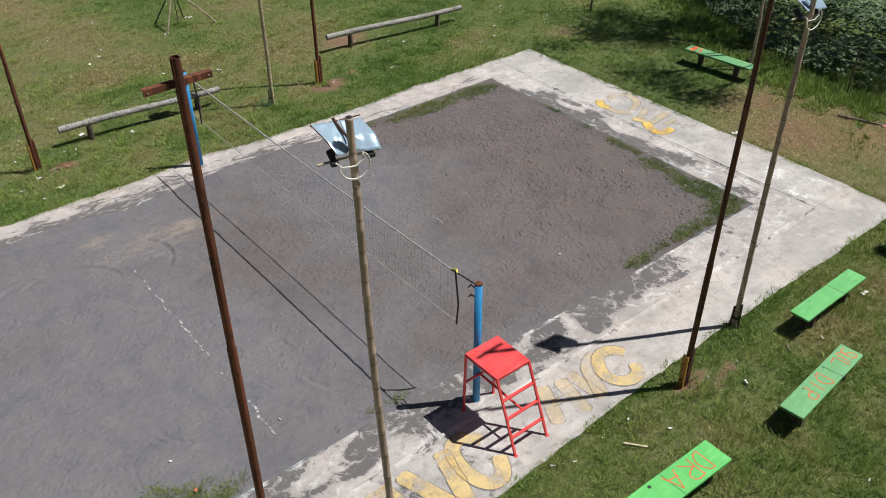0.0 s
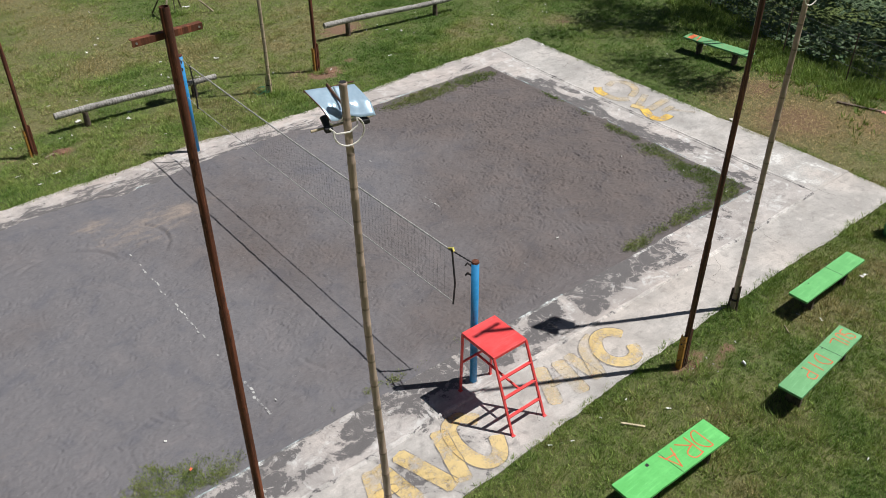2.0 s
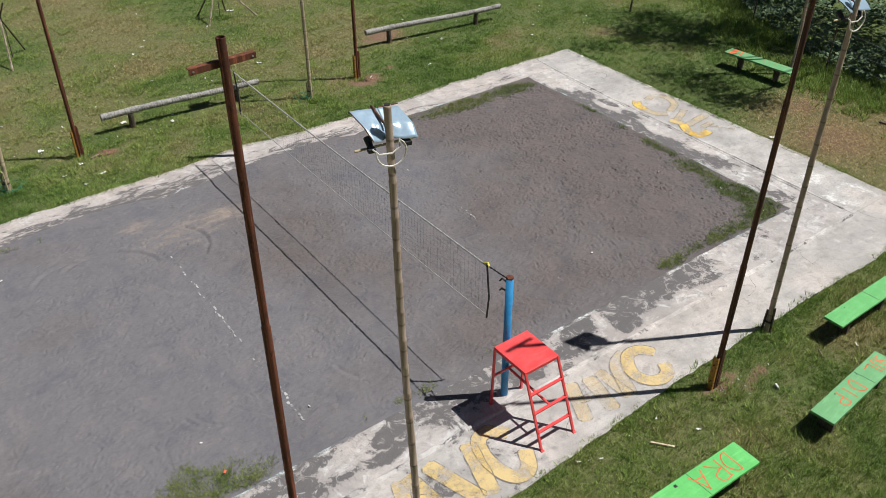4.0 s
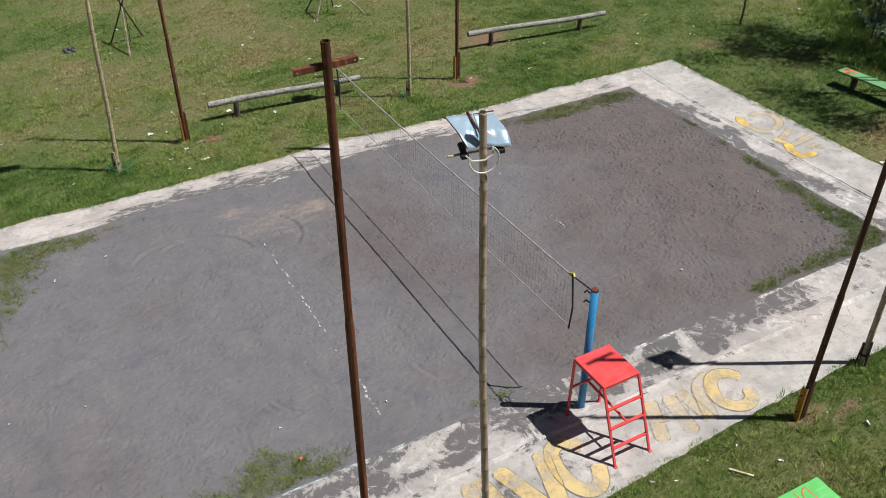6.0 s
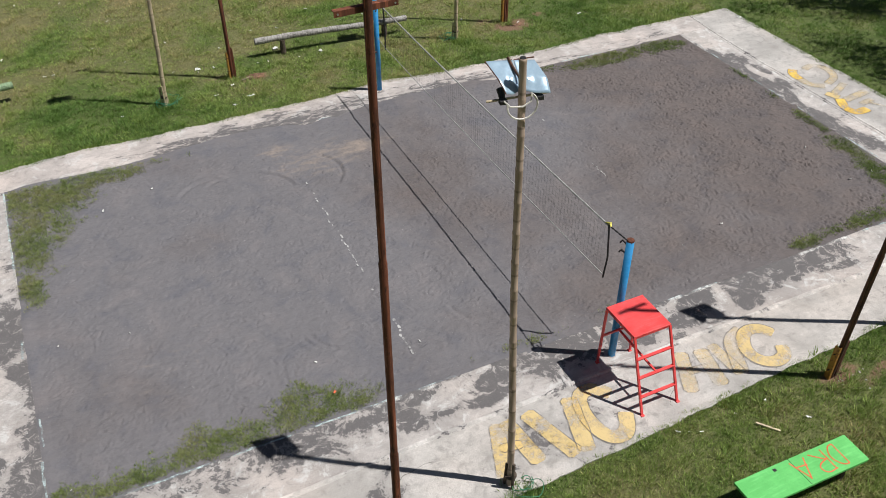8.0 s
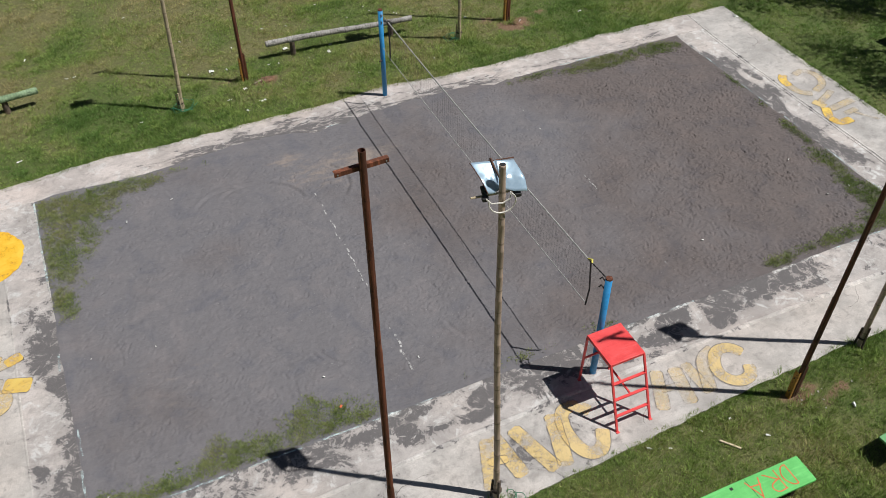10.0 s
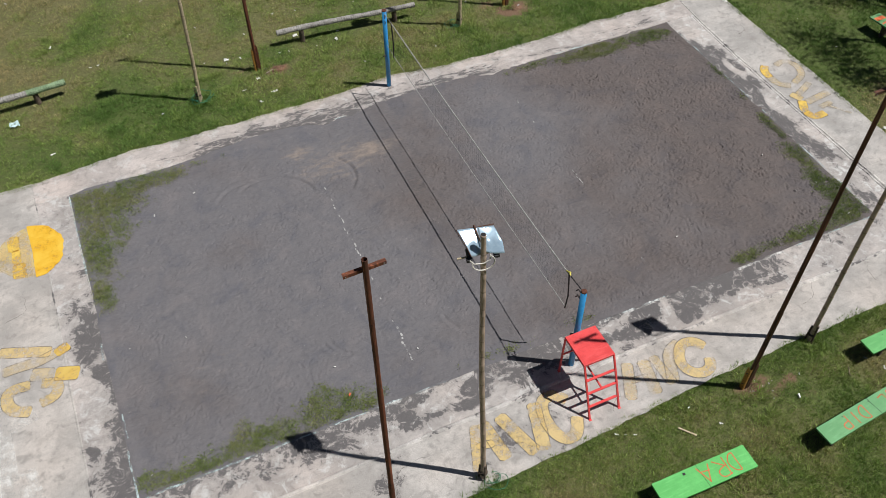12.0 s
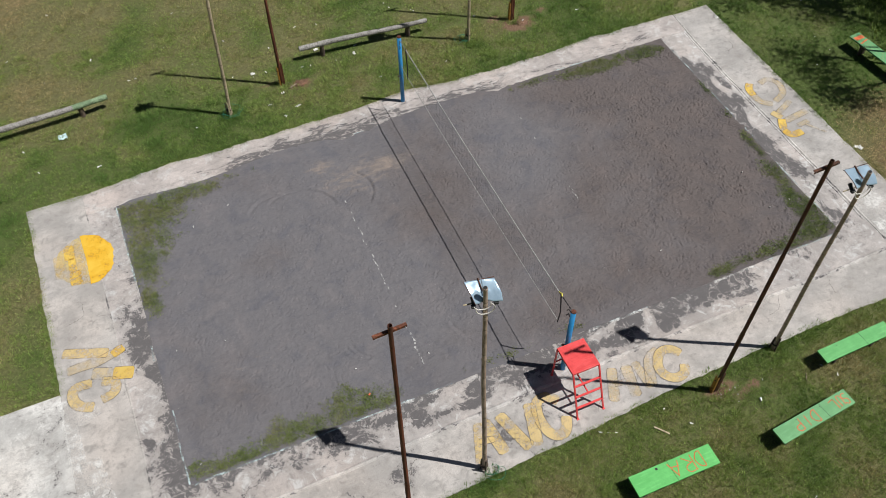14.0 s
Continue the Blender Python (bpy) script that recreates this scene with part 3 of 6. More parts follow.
DRY_SPOTS = ((-9.5, 14.5, 4.0, 3.0, 0.5), (-9.5, 9.0, 3.0, 1.6, 0.4), (13.2, -3.2, 2.0, 1.9, 2.2), (13.5, -1.3, 1.6, 0.9, 1.8), (14.0, -4.4, 1.3, 1.0, 1.8), (13.2, 5.6, 1.2, 0.9, 1.2), (6.6, 9.9, 1.6, 0.7, 0.8), (-6.0, 10.5, 2.6, 1.6, 0.6),
             (-11, 10.5, 2.4, 1.4, 0.7), (1.5, 12.5, 2.5, 1.5, 0.55), (-2.6, 9.2, 1.0, 0.8, 0.55), (3.5, -8.0, 1.3, 0.7, 0.55), (-12.6, 2.2, 0.8, 1.3, 0.35), (9.5, 12.5, 3, 1.5, 0.5),
             (-6.5, 13.5, 3, 1.2, 0.6), (18.5, 7.4, 1.2, 0.6, 0.8))
BARE_SPOTS = ((3.6, -7.55, 0.85, 0.35, 0.58), (3.2, -7.3, 0.55, 0.28, 1.0), (4.0, -7.5, 0.4, 0.25, 0.75), (4.2, -8.0, 0.35, 0.25, 0.6), (-2.65, 7.35, 0.5, 0.3, 1.0), (-3.6, 7.75, 0.5, 0.3, 0.7), (5.05, 7.25, 0.75, 0.48, 1.1),
              (4.4, 7.8, 0.5, 0.3, 0.8), (6.1, 7.6, 0.4, 0.3, 0.7), (-12.6, 2.0, 0.4, 0.6, 0.45), (13.3, 5.8, 0.7, 0.4, 0.65), (7.4, 9.9, 1.3, 0.7, 0.8), (1.6, -8.0, 0.3, 0.2, 0.6),
              (12.9, -3.1, 1.6, 1.5, 0.75), (13.8, -1.5, 1.2, 0.8, 0.7), (14.1, -4.6, 0.9, 0.9, 0.6), (12.9, 5.9, 1.3, 0.5, 0.45))


def fence_x(y):
    return np.interp(y, [p[1] for p in FENCE], [p[0] for p in FENCE])


LUSH_SPOTS = ((0.8, 6.7, 4.2, 1.5, 0.30), (6.5, 6.6, 3.0, 1.3, 0.22), (3.6, -7.75, 1.5, 0.55, 0.40), (5.3, -7.15, 1.0, 0.45, 0.45), (-2.8, -7.2, 0.8, 0.4, 0.3), (5.8, -8.9, 0.9, 0.6, 0.25), (13.4, 1.8, 2.0, 2.6, 0.70), (12.6, 4.2, 1.6, 2.0, 0.60), (15.8, 4.5, 2.4, 2.7, 0.60), (-5.1, 6.9, 0.7, 0.6, 0.15),
              (3.2, 7.1, 0.9, 0.7, 0.30), (-2.2, 8.1, 1.3, 0.6, 0.18), (-3.0, 14.6, 1.3, 0.9, 0.45), (7.5, 7.3, 2.4, 1.2, 0.22), (-12.5, 4.6, 1.0, 1.2, 0.3), (-12.0, 0.2, 0.5, 1.2, 0.3), (15.6, -4.6, 1.0, 2.0, 0.5))


def lawn_tone(x, y):
    """How far the grass has dried: 0 deep green, 0.5 fresh, 1 khaki, 1.6 straw."""
    tone = 0.49 + 1.75 * (fbm(x, y, 0.30, 31) - 0.5) + 1.0 * (fbm(x, y, 1.2, 33) - 0.5) + 0.55 * spots(x, y, DRY_SPOTS)
    tone = tone + np.where(y < -6, 0.20, 0.0) - 0.10 * smooth(2, 6, x) * (y > 5)
    near, far = np.abs(y - near_edge(x)), np.abs(y - far_edge(x))
    tone = tone - 0.42 * np.exp(-near / 0.35) - 0.12 * np.exp(-far / 0.7) - spots(x, y, LUSH_SPOTS)
    return np.clip(tone, -0.1, 1.8) * smooth(1.0, 0.0, x - fence_x(y))


# ---- ground: one sheet to the horizon ----
def lawn_height(x, y):
    under = paved(x, y, -0.22)
    far = smooth(14, 40, np.hypot(x, y))
    return np.where(under, -0.12, 0.012 + 0.03 * (fbm(x, y, 0.5, 41) - 0.6)) + far * 0.6 * (fbm(x, y, 0.05, 42) - 0.5)


def build_ground():
    xs = np.r_[-2500, -900, -300, -120, -60, -40, np.arange(-30, 36.1, 0.22), 45, 60, 120, 300, 900, 2500]
    ys = np.r_[-2500, -900, -300, -120, -60, -35, np.arange(-22, 32.1, 0.22), 40, 60, 120, 300, 900, 2500]
    x, y = np.meshgrid(xs, ys)
    x, y = x.ravel(), y.ravel()
    me = raw_mesh("ground", np.stack([x, y, lawn_height(x, y)], 1), grid_faces(len(ys), len(xs)), LAWN,
                  (("tone", lawn_tone(x, y)), ("bare", np.maximum(spots(x, y, BARE_SPOTS), np.where(paved(x, y, 0.16), 0.42, 0)))), True)
    tagged(new("ground", me), "patchy green lawn with dry straw-coloured and bare spots", "lawn", kind="structure")


build_ground()

# ---- the sand of the court, trodden ----
STEP = 0.022
SX, SY = np.arange(-9.14, 9.15, STEP), np.arange(-4.66, 4.96, STEP)


def brownness(x, y):
    right = smooth(-3.5, 6.0, x + 0.8 * y * 0 + 2.0 * (fbm(x, y, 0.35, 51) - 0.5))
    warm = spots(x, y, ((-0.6, 1.2, 1.3, 2.6, 0.30), (7.3, -0.5, 1.6, 2.6, 0.45), (7.2, 3.2, 2.0, 1.0, 0.5), (0.9, -3.6, 2.6, 0.6, 0.3), (-7.0, -2.4, 1.8, 1.5, 0.15), (-5.4, 1.0, 1.0, 0.7, 0.25)))
    return np.clip(0.33 + 0.33 * right + warm - spots(x, y, ((-4.8, -0.6, 1.9, 2.2, 0.34), (2.6, 1.8, 1.3, 1.5, 0.30), (-6.5, 2.2, 1.6, 1.2, 0.2))), 0, 0.82)


def paleness(x, y):
    return spots(x, y, ((-2.3, 2.9, 1.5, 0.9, 0.75), (-1.4, 3.0, 0.9, 0.4, 1.0), (-3.2, 3.6, 0.6, 0.35, 0.8), (-0.9, 1.2, 0.5, 1.2, 0.45), (-7.2, -2.2, 1.6, 1.3, 0.35)))


def build_sand():
    x, y = np.meshgrid(SX, SY)
    z = 0.018 * (fbm(x, y, 0.6, 61, 3) - 0.5) + 0.012 * (fbm(x, y, 4.5, 62, 3) - 0.5) + 0.015 * (fbm(x * 0.8 + y * 0.5, y * 0.9 - x * 0.4, 11.0, 64, 2) - 0.5)
    rng = np.random.default_rng(5)
    tries = 13500
    px, py = rng.uniform(-8.9, 8.9, tries), rng.uniform(-4.4, 4.4, tries)
    weight = 0.25 + 0.14 * smooth(-3, 0, px) + 0.30 * smooth(2.5, 6.0, px)
    weight *= 0.35 + 1.3 * smooth(0.40, 0.62, fbm(px, py, 0.7, 63))
    chosen = np.nonzero(rng.random(tries) < weight)[0]
    for k in chosen:
        turn = rng.uniform(0, 6.3) if rng.random() < 0.5 else rng.normal(0.5, 0.6)
        big = 1.0 + 0.15 * float(smooth(2.5, 6.0, px[k]))
        long, wide, curl = big * rng.uniform(0.035, 0.095), big * rng.uniform(0.017, 0.029), rng.normal(0, 0.5)
        deep = rng.uniform(0.009, 0.025) * (0.56 + 0.12 * float(smooth(-3, 0, px[k])) + 0.20 * float(smooth(3.5, 6.5, px[k])))
        i0, i1 = np.searchsorted(SX, (px[k] - 0.4, px[k] + 0.4))
        j0, j1 = np.searchsorted(SY, (py[k] - 0.4, py[k] + 0.4))
        dx, dy = x[j0:j1, i0:i1] - px[k], y[j0:j1, i0:i1] - py[k]
        u, v = (dx * math.cos(turn) + dy * math.sin(turn)) / long, (-dx * math.sin(turn) + dy * math.cos(turn)) / wide
        v = v - curl * (u * u - 0.5)
        d = u * u + v * v
        z[j0:j1, i0:i1] += -deep * np.exp(-d) + 0.45 * deep * np.exp(-((np.sqrt(d) - 1.6) ** 2) * 3)
    # thin scratches of dragged feet and sticks
    for k in range(84):
        near = k < 26
        cx, cy = (rng.normal(-3.4, 0.7), rng.normal(-2.7, 0.45)) if near else (rng.uniform(-8.6, 8.6) if k < 70 else rng.uniform(-8.6, 0.5), rng.uniform(-4.2, 4.2))
        a, bend, length = (rng.normal(2.3, 0.35) if near else rng.uniform(0, 6.3)), rng.normal(0, 0.9), rng.uniform(0.2, 0.8)
        i0, i1 = np.searchsorted(SX, (cx - 0.8, cx + 0.8))
        j0, j1 = np.searchsorted(SY, (cy - 0.8, cy + 0.8))
        dx, dy = x[j0:j1, i0:i1] - cx, y[j0:j1, i0:i1] - cy
        u, v = dx * math.cos(a) + dy * math.sin(a), -dx * math.sin(a) + dy * math.cos(a)
        v = v - bend * u * u * 0.5
        on = smooth(0.0, 0.12, length / 2 - np.abs(u))
        deep = rng.uniform(0.003, 0.008)
        z[j0:j1, i0:i1] += on * deep * (0.6 * np.exp(-(((v - 0.045) / 0.026) ** 2)) - np.exp(-((v / 0.024) ** 2)))
    # scraped arcs
    for cx, cy, r, a0, a1 in ((-4.4, 1.9, 1.15, 0.1, 2.2), (-4.9, 2.2, 0.9, 1.2, 2.6), (-2.9, 2.4, 0.8, -0.9, 0.9), (6.5, 2.8, 1.6, 0.4, 1.1), (-3.9, -2.4, 0.7, 3.2, 4.4), (-3.6, -2.3, 0.9, 3.3, 4.2),
                              (-1.3, -2.9, 0.6, 3.0, 4.0), (-6.9, 1.0, 0.8, 3.6, 4.5)):
        a = np.arctan2(y - cy, x - cx)
        on = smooth(0, 0.15, np.mod(a - a0, 2 * math.pi)) * smooth(0, 0.15, np.mod(a1 - a, 2 * math.pi)) * (np.mod(a - a0, 2 * math.pi) < (a1 - a0))
        z += on * (-0.022 * np.exp(-((np.hypot(x - cx, y - cy) - r) / 0.045) ** 2) + 0.012 * np.exp(-((np.hypot(x - cx, y - cy) - r - 0.09) / 0.05) ** 2))
    edge = smooth(0.0, 0.25, np.minimum(HALF_X - np.abs(x), HALF_Y - np.abs(y)))
    beyond = np.maximum(0, np.maximum(np.abs(x) - HALF_X, np.abs(y) - HALF_Y))
    z = z * (0.15 + 0.85 * edge) + (0.025 + 0.024 * (fbm(x, y, 1.7, 65, 5) - 0.5)) * (1 - edge) - 0.025 * beyond
    me = raw_mesh("sand_court", np.stack([x.ravel(), y.ravel(), z.ravel()], 1), grid_faces(len(SY), len(SX)), SAND, (("brown", brownness(x, y)), ("pale", paleness(x, y))), True)
    tagged(new("sand_court", me), "dark grey volcanic sand with footprints and scrapes", "sand court", kind="structure")
    return z


SAND_Z = build_sand()


def sand_at(x, y):
    i = int(np.clip((x - SX[0]) / STEP, 0, len(SX) - 1))
    j = int(np.clip((y - SY[0]) / STEP, 0, len(SY) - 1))
    return float(SAND_Z[j, i])


# ---- concrete slabs round the court ----
# stains of trodden sand (x, y, half widths, strength), strip by strip
NEAR_STAINS = ((2.25, -4.68, 0.30, 0.16, 0.70), (1.75, -5.10, 0.40, 0.28, 0.78), (1.35, -5.38, 0.25, 0.10, 0.60), (2.35, -5.36, 0.30, 0.08, 0.50), (3.10, -5.12, 0.32, 0.34, 0.80), (3.65, -4.88, 0.50, 0.34, 0.55),
               (4.35, -4.82, 0.60, 0.30, 0.48), (5.20, -4.80, 0.40, 0.16, 0.45), (5.50, -5.20, 0.35, 0.10, 0.42), (8.3, -5.25, 0.35, 0.14, 0.42), (6.8, -5.28, 0.30, 0.12, 0.42), (0.6, -5.1, 0.6, 0.25, 0.32), (-0.3, -4.95, 0.6, 0.30, 0.32))
NEAR_LEFT_STAINS = ((-3.65, -5.0, 0.16, 0.30, 0.55), (-2.40, -5.25, 0.30, 0.14, 0.55), (-1.95, -5.0, 0.26, 0.25, 0.45), (-3.10, -5.18, 0.22, 0.07, 0.40), (-4.35, -4.80, 0.30, 0.10, 0.45), (-4.83, -4.75, 0.30, 0.08, 0.45), (-1.2, -5.1, 0.30, 0.25, 0.40),
                    (-4.2, -5.0, 1.5, 0.45, 0.08), (-1.7, -6.25, 1.7, 0.8, 0.28), (0.6, -6.3, 0.8, 0.6, 0.20), (-5.2, -6.3, 2.0, 0.8, 0.22))
RIGHT_STAINS = ((9.12, 2.5, 0.24, 0.80, 0.75), (9.15, 1.0, 0.25, 0.9, 0.75), (9.20, -0.7, 0.25, 0.8, 0.70), (9.42, 2.65, 0.28, 0.32, 0.62), (9.70, 1.85, 0.17, 0.32, 0.62), (9.68, 1.0, 0.22, 0.32, 0.70), (9.35, -0.95, 0.22, 0.35, 0.40),
                (9.52, -2.25, 0.20, 0.40, 0.42), (9.28, -4.05, 0.17, 0.28, 0.45), (9.30, -1.6, 0.22, 0.45, 0.35), (9.75, -3.5, 0.12, 0.3, 0.36))
LEFT_STAINS = ((-9.2, -3.9, 0.40, 1.0, 0.10), (-9.15, -2.9, 0.2, 0.9, 0.08), (-9.15, -0.8, 0.24, 0.9, 0.12), (-9.70, -3.2, 0.16, 0.3, 0.30), (-9.72, -2.35, 0.14, 0.18, 0.34), (-9.5, 1.0, 0.4, 0.4, 0.06), (-10.4, -1.5, 0.7, 0.4, 0.24),
               (-10.8, -2.3, 0.6, 0.4, 0.20), (-9.45, -0.40, 0.34, 0.36, 0.36), (-9.3, 0.5, 0.2, 0.35, 0.08), (-10.6, -1.05, 0.35, 0.2, 0.22))
FAR_STAINS = ((-3.0, 4.75, 2.4, 0.35, 0.24), (-7.0, 4.75, 0.9, 0.3, 0.10), (2.5, 4.75, 2.5, 0.22, 0.12), (0.0, 5.0, 1.2, 0.25, 0.12), (-3.6, 5.1, 1.5, 0.3, 0.16))
# spots where the concrete has stayed bare and pale
CLEAN_NEAR = ((2.72, -4.95, 0.15, 0.34, 1.8), (1.35, -4.74, 0.35, 0.16, 1.1), (3.4, -5.46, 0.6, 0.08, 1.3), (4.7, -5.36, 0.6, 0.14, 1.3), (6.9, -4.9, 0.9, 0.35, 0.7), (8.3, -4.95, 1.2, 0.5, 0.75), (-3.1, -4.95, 0.35, 0.15, 0.8), (-2.65, -4.75, 0.30, 0.15, 0.7), (-2.8, -5.44, 0.7, 0.07, 0.8))
CLEAN_SPOTS = ((9.3, 4.85, 0.7, 0.4, 1.0), (-7.6, 5.0, 1.7, 0.7, 1.0), (-9.4, 4.8, 0.8, 1.0, 1.0), (5.5, 5.0, 3.5, 0.7, 0.6), (-9.4, 2.8, 0.6, 1.2, 0.5), (9.50, 3.75, 0.45, 0.70, 1.1), (9.45, 1.75, 0.13, 0.45, 0.9), (9.45, 0.0, 0.13, 0.55, 0.9),
               (9.66, -1.2, 0.16, 0.3, 0.8), (9.4, -3.2, 0.4, 1.2, 0.4), (9.88, 1.0, 0.10, 3.0, 0.5), (-9.5, -1.7, 0.3, 0.7, 0.75), (-9.45, -2.9, 0.22, 0.35, 0.6), (-9.4, 2.0, 0.4, 1.0, 0.5))


def trodden(x, y):
    """How much sand lies on the concrete."""
    return 0.85 * sum(spots(x, y, group) for group in (NEAR_STAINS, NEAR_LEFT_STAINS, RIGHT_STAINS, LEFT_STAINS, FAR_STAINS)) - 0.30 * (spots(x, y, CLEAN_NEAR) + spots(x, y, CLEAN_SPOTS))


def slab(name, along, first, second, axis, top, material, label, ramp=False):
    """A slab between two edges, which are functions of the place along axis."""
    n, m = max(8, int((along[1] - along[0]) / 0.09)), 26
    s = np.linspace(along[0], along[1], n)
    f = np.linspace(0, 1, m)
    a, b = first(s), second(s)
    across = a[:, None] + (b - a)[:, None] * f[None]
    main = np.repeat(s[:, None], m, 1)
    x, y = (main, across) if axis == "x" else (across, main)
    z = top + 0.012 * (fbm(x, y, 1.1, 71) - 0.5)
    if ramp:
        z[:, 0] -= 0.018
    ring = np.r_[np.arange(m), np.arange(1, n) * m + m - 1, (n - 1) * m + np.arange(m - 2, -1, -1), np.arange(n - 2, 0, -1) * m]
    verts = np.stack([x.ravel(), y.ravel(), z.ravel()], 1)
    z2 = verts[ring].copy()
    z2[:, 2] = -0.14
    rim = np.arange(len(ring)) + len(verts)
    sides = np.stack([ring, np.roll(ring, -1), np.roll(rim, -1), rim], 1)
    verts = np.r_[verts, z2]
    faces = np.r_[grid_faces(n, m), sides]
    vx, vy = verts[:, 0], verts[:, 1]
    out = np.maximum(np.abs(vx) - HALF_X, np.abs(vy) - HALF_Y)
    soil = 0.105 - 0.36 * smooth(0.3, 1.1, out) + 0.05 * (vy < -4.4) * smooth(3.0, 0.0, vx) + trodden(vx, vy)
    spread = np.where(vy < -HALF_Y, smooth(-3.5, -2.0, vx) * smooth(6.4, 4.8, vx), smooth(0.9, 0.3, vy) * (vx < 0))
    soil = soil + np.where(vy < -HALF_Y, 0.9, 1.15) * (fbm(vx, vy, 0.9, 77, 3) - 0.36) * smooth(0.42, 0.04, out) * spread
    me = raw_mesh(name, verts, faces, material, (("soil", soil),))
    bm = bmesh.new()
    bm.from_mesh(me)
    bmesh.ops.recalc_face_normals(bm, faces=bm.faces)
    bm.to_mesh(me)
    bm.free()
    return tagged(new(name, me), label, "concrete slab", kind="structure")


def constant(v):
    return lambda s: np.full(np.shape(s), float(v))


def wavering(v, seed, by=0.03):
    return lambda s: v + by * (fbm(s, s * 0 + seed, 1.5, seed) - 0.5)


slab("pavement_near_inner", (LEFT_JOINT, 9.985), wavering(-HALF_Y, 11, 0.05), lambda s: np.interp(s, *NEAR_JOINT), "x", 0.033, CONCRETE_INNER, "raw concrete strip stained with dark sand", True)
slab("pavement_near_outer", (-11.5, 11.40), lambda s: np.interp(s, *NEAR_JOINT), near_edge, "x", 0.036, CONCRETE, "pale worn concrete walkway with yellow lettering")
slab("pavement_far", (LEFT_JOINT, 10.07), lambda s: np.interp(s, *FAR_INNER) + (0.2 + 0.8 * smooth(-5.5, -4.0, s) * smooth(4.5, 3.0, s)) * (0.16 * (fbm(s, s * 0 + 12, 3.0, 12) - 0.5) + 0.14 * (fbm(s, s * 0 + 5, 8.0, 22, 2) - 0.5)), far_edge, "x", 0.034, CONCRETE_FAR, "narrow rough concrete strip with crumbling edges", True)
slab("pavement_left_inner", (-4.54, 4.54), wavering(-HALF_X, 13, 0.06), constant(LEFT_JOINT), "y", 0.029, CONCRETE_INNER, "raw concrete strip stained with dark sand", True)
slab("pavement_left_outer", (-5.60, 5.36), constant(LEFT_JOINT), left_edge, "y", 0.036, CONCRETE, "pale worn concrete walkway with yellow lettering")
slab("pavement_right_inner", (-4.54, 4.54), wavering(HALF_X, 14, 0.06), lambda s: np.interp(s, *RIGHT_JOINT), "y", 0.029, CONCRETE_RIGHT, "raw concrete strip with flaking white skin and dark sand", True)
slab("pavement_right_outer", (-5.495, 5.45), lambda s: np.interp(s, *RIGHT_JOINT), right_edge, "y", 0.036, CONCRETE_GREY, "grey worn concrete walkway with faded lettering")
slab("pavement_yard", (-7.2, -1.0), constant(-15.5), lambda s: left_edge(s) - 0.003, "y", 0.036, CONCRETE_WHITE, "bright limewashed concrete yard beside the walkway")


def mortar_ridge(name, points, label, rise=0.012, wide=0.020, material=None):
    """A low bead of mortar that squeezed out of a joint."""
    p = np.array(points, float)
    way = np.gradient(p, axis=0)
    way /= np.linalg.norm(way, axis=1)[:, None]
    side = np.stack([-way[:, 1], way[:, 0]], 1)
    width = wide + 0.030 * fbm(p[:, 0], p[:, 1], 4.0, 72)
    high = 0.036 + rise * (0.4 + fbm(p[:, 0], p[:, 1], 2.5, 73))
    wob = 0.03 * (fbm(p[:, 0], p[:, 1], 1.4, 74) - 0.5)
    rows = []
    for f, h in ((-1.0, 0.0), (-0.4, 1.0), (0.4, 0.95), (1.0, 0.0)):
        q = p + side * (width * f + wob)[:, None]
        rows.append(np.c_[q, np.where(h > 0, high * (0.97 + 0.03 * h), 0.031)])
    verts = np.stack(rows, 1).reshape(-1, 3)
    me = raw_mesh(name, verts, grid_faces(len(p), 4), material or MORTAR, (("soil", np.full(len(verts), -0.03)),))
    tagged(new(name, me), label, "joint", kind="structure")


S = np.arange(-9.86, 9.96, 0.08)
mortar_ridge("trim_near_joint", np.stack([S, np.interp(S, *NEAR_JOINT)], 1), "uneven pale mortar ridge between two slabs", 0.030, 0.036)
S = np.arange(-5.25, 5.40, 0.08)
mortar_ridge("trim_right_joint", np.stack([np.interp(S, *RIGHT_JOINT), S], 1), "uneven pale mortar ridge between two slabs", 0.012, 0.020)
mortar_ridge("trim_right_bead", np.stack([np.interp(S, *RIGHT_JOINT) - 0.09, S], 1)[10:-12], "second thin mortar bead beside the joint", 0.006, 0.010)
S = np.arange(-5.50, 5.30, 0.08)
mortar_ridge("trim_left_joint", np.stack([LEFT_JOINT + 0 * S, S], 1), "uneven pale mortar ridge between two slabs", 0.002, 0.012, CONCRETE)


# ---- paint on the concrete ----
def ribbon(points, width, z, closed=False):
    """A flat brush stroke along points."""
    p = np.array(points, float)
    way = np.gradient(p, axis=0)
    way /= np.linalg.norm(way, axis=1)[:, None] + 1e-9
    side = np.stack([-way[:, 1], way[:, 0]], 1) * np.reshape(width, (-1, 1)) / 2
    left, right = p + side, p - side
    verts = np.c_[np.r_[left, right], np.full(2 * len(p), z)]
    k = np.arange(len(p) - 1)
    return verts, np.stack([k, k + 1, k + 1 + len(p), k + len(p)], 1)


def line_points(*corners, step=0.05):
    out = []
    for a, b in zip(corners, corners[1:]):
        n = max(2, int(math.dist(a, b) / step))
        out += [(a[0] + (b[0] - a[0]) * k / n, a[1] + (b[1] - a[1]) * k / n) for k in range(n)]
    return out + [corners[-1]]


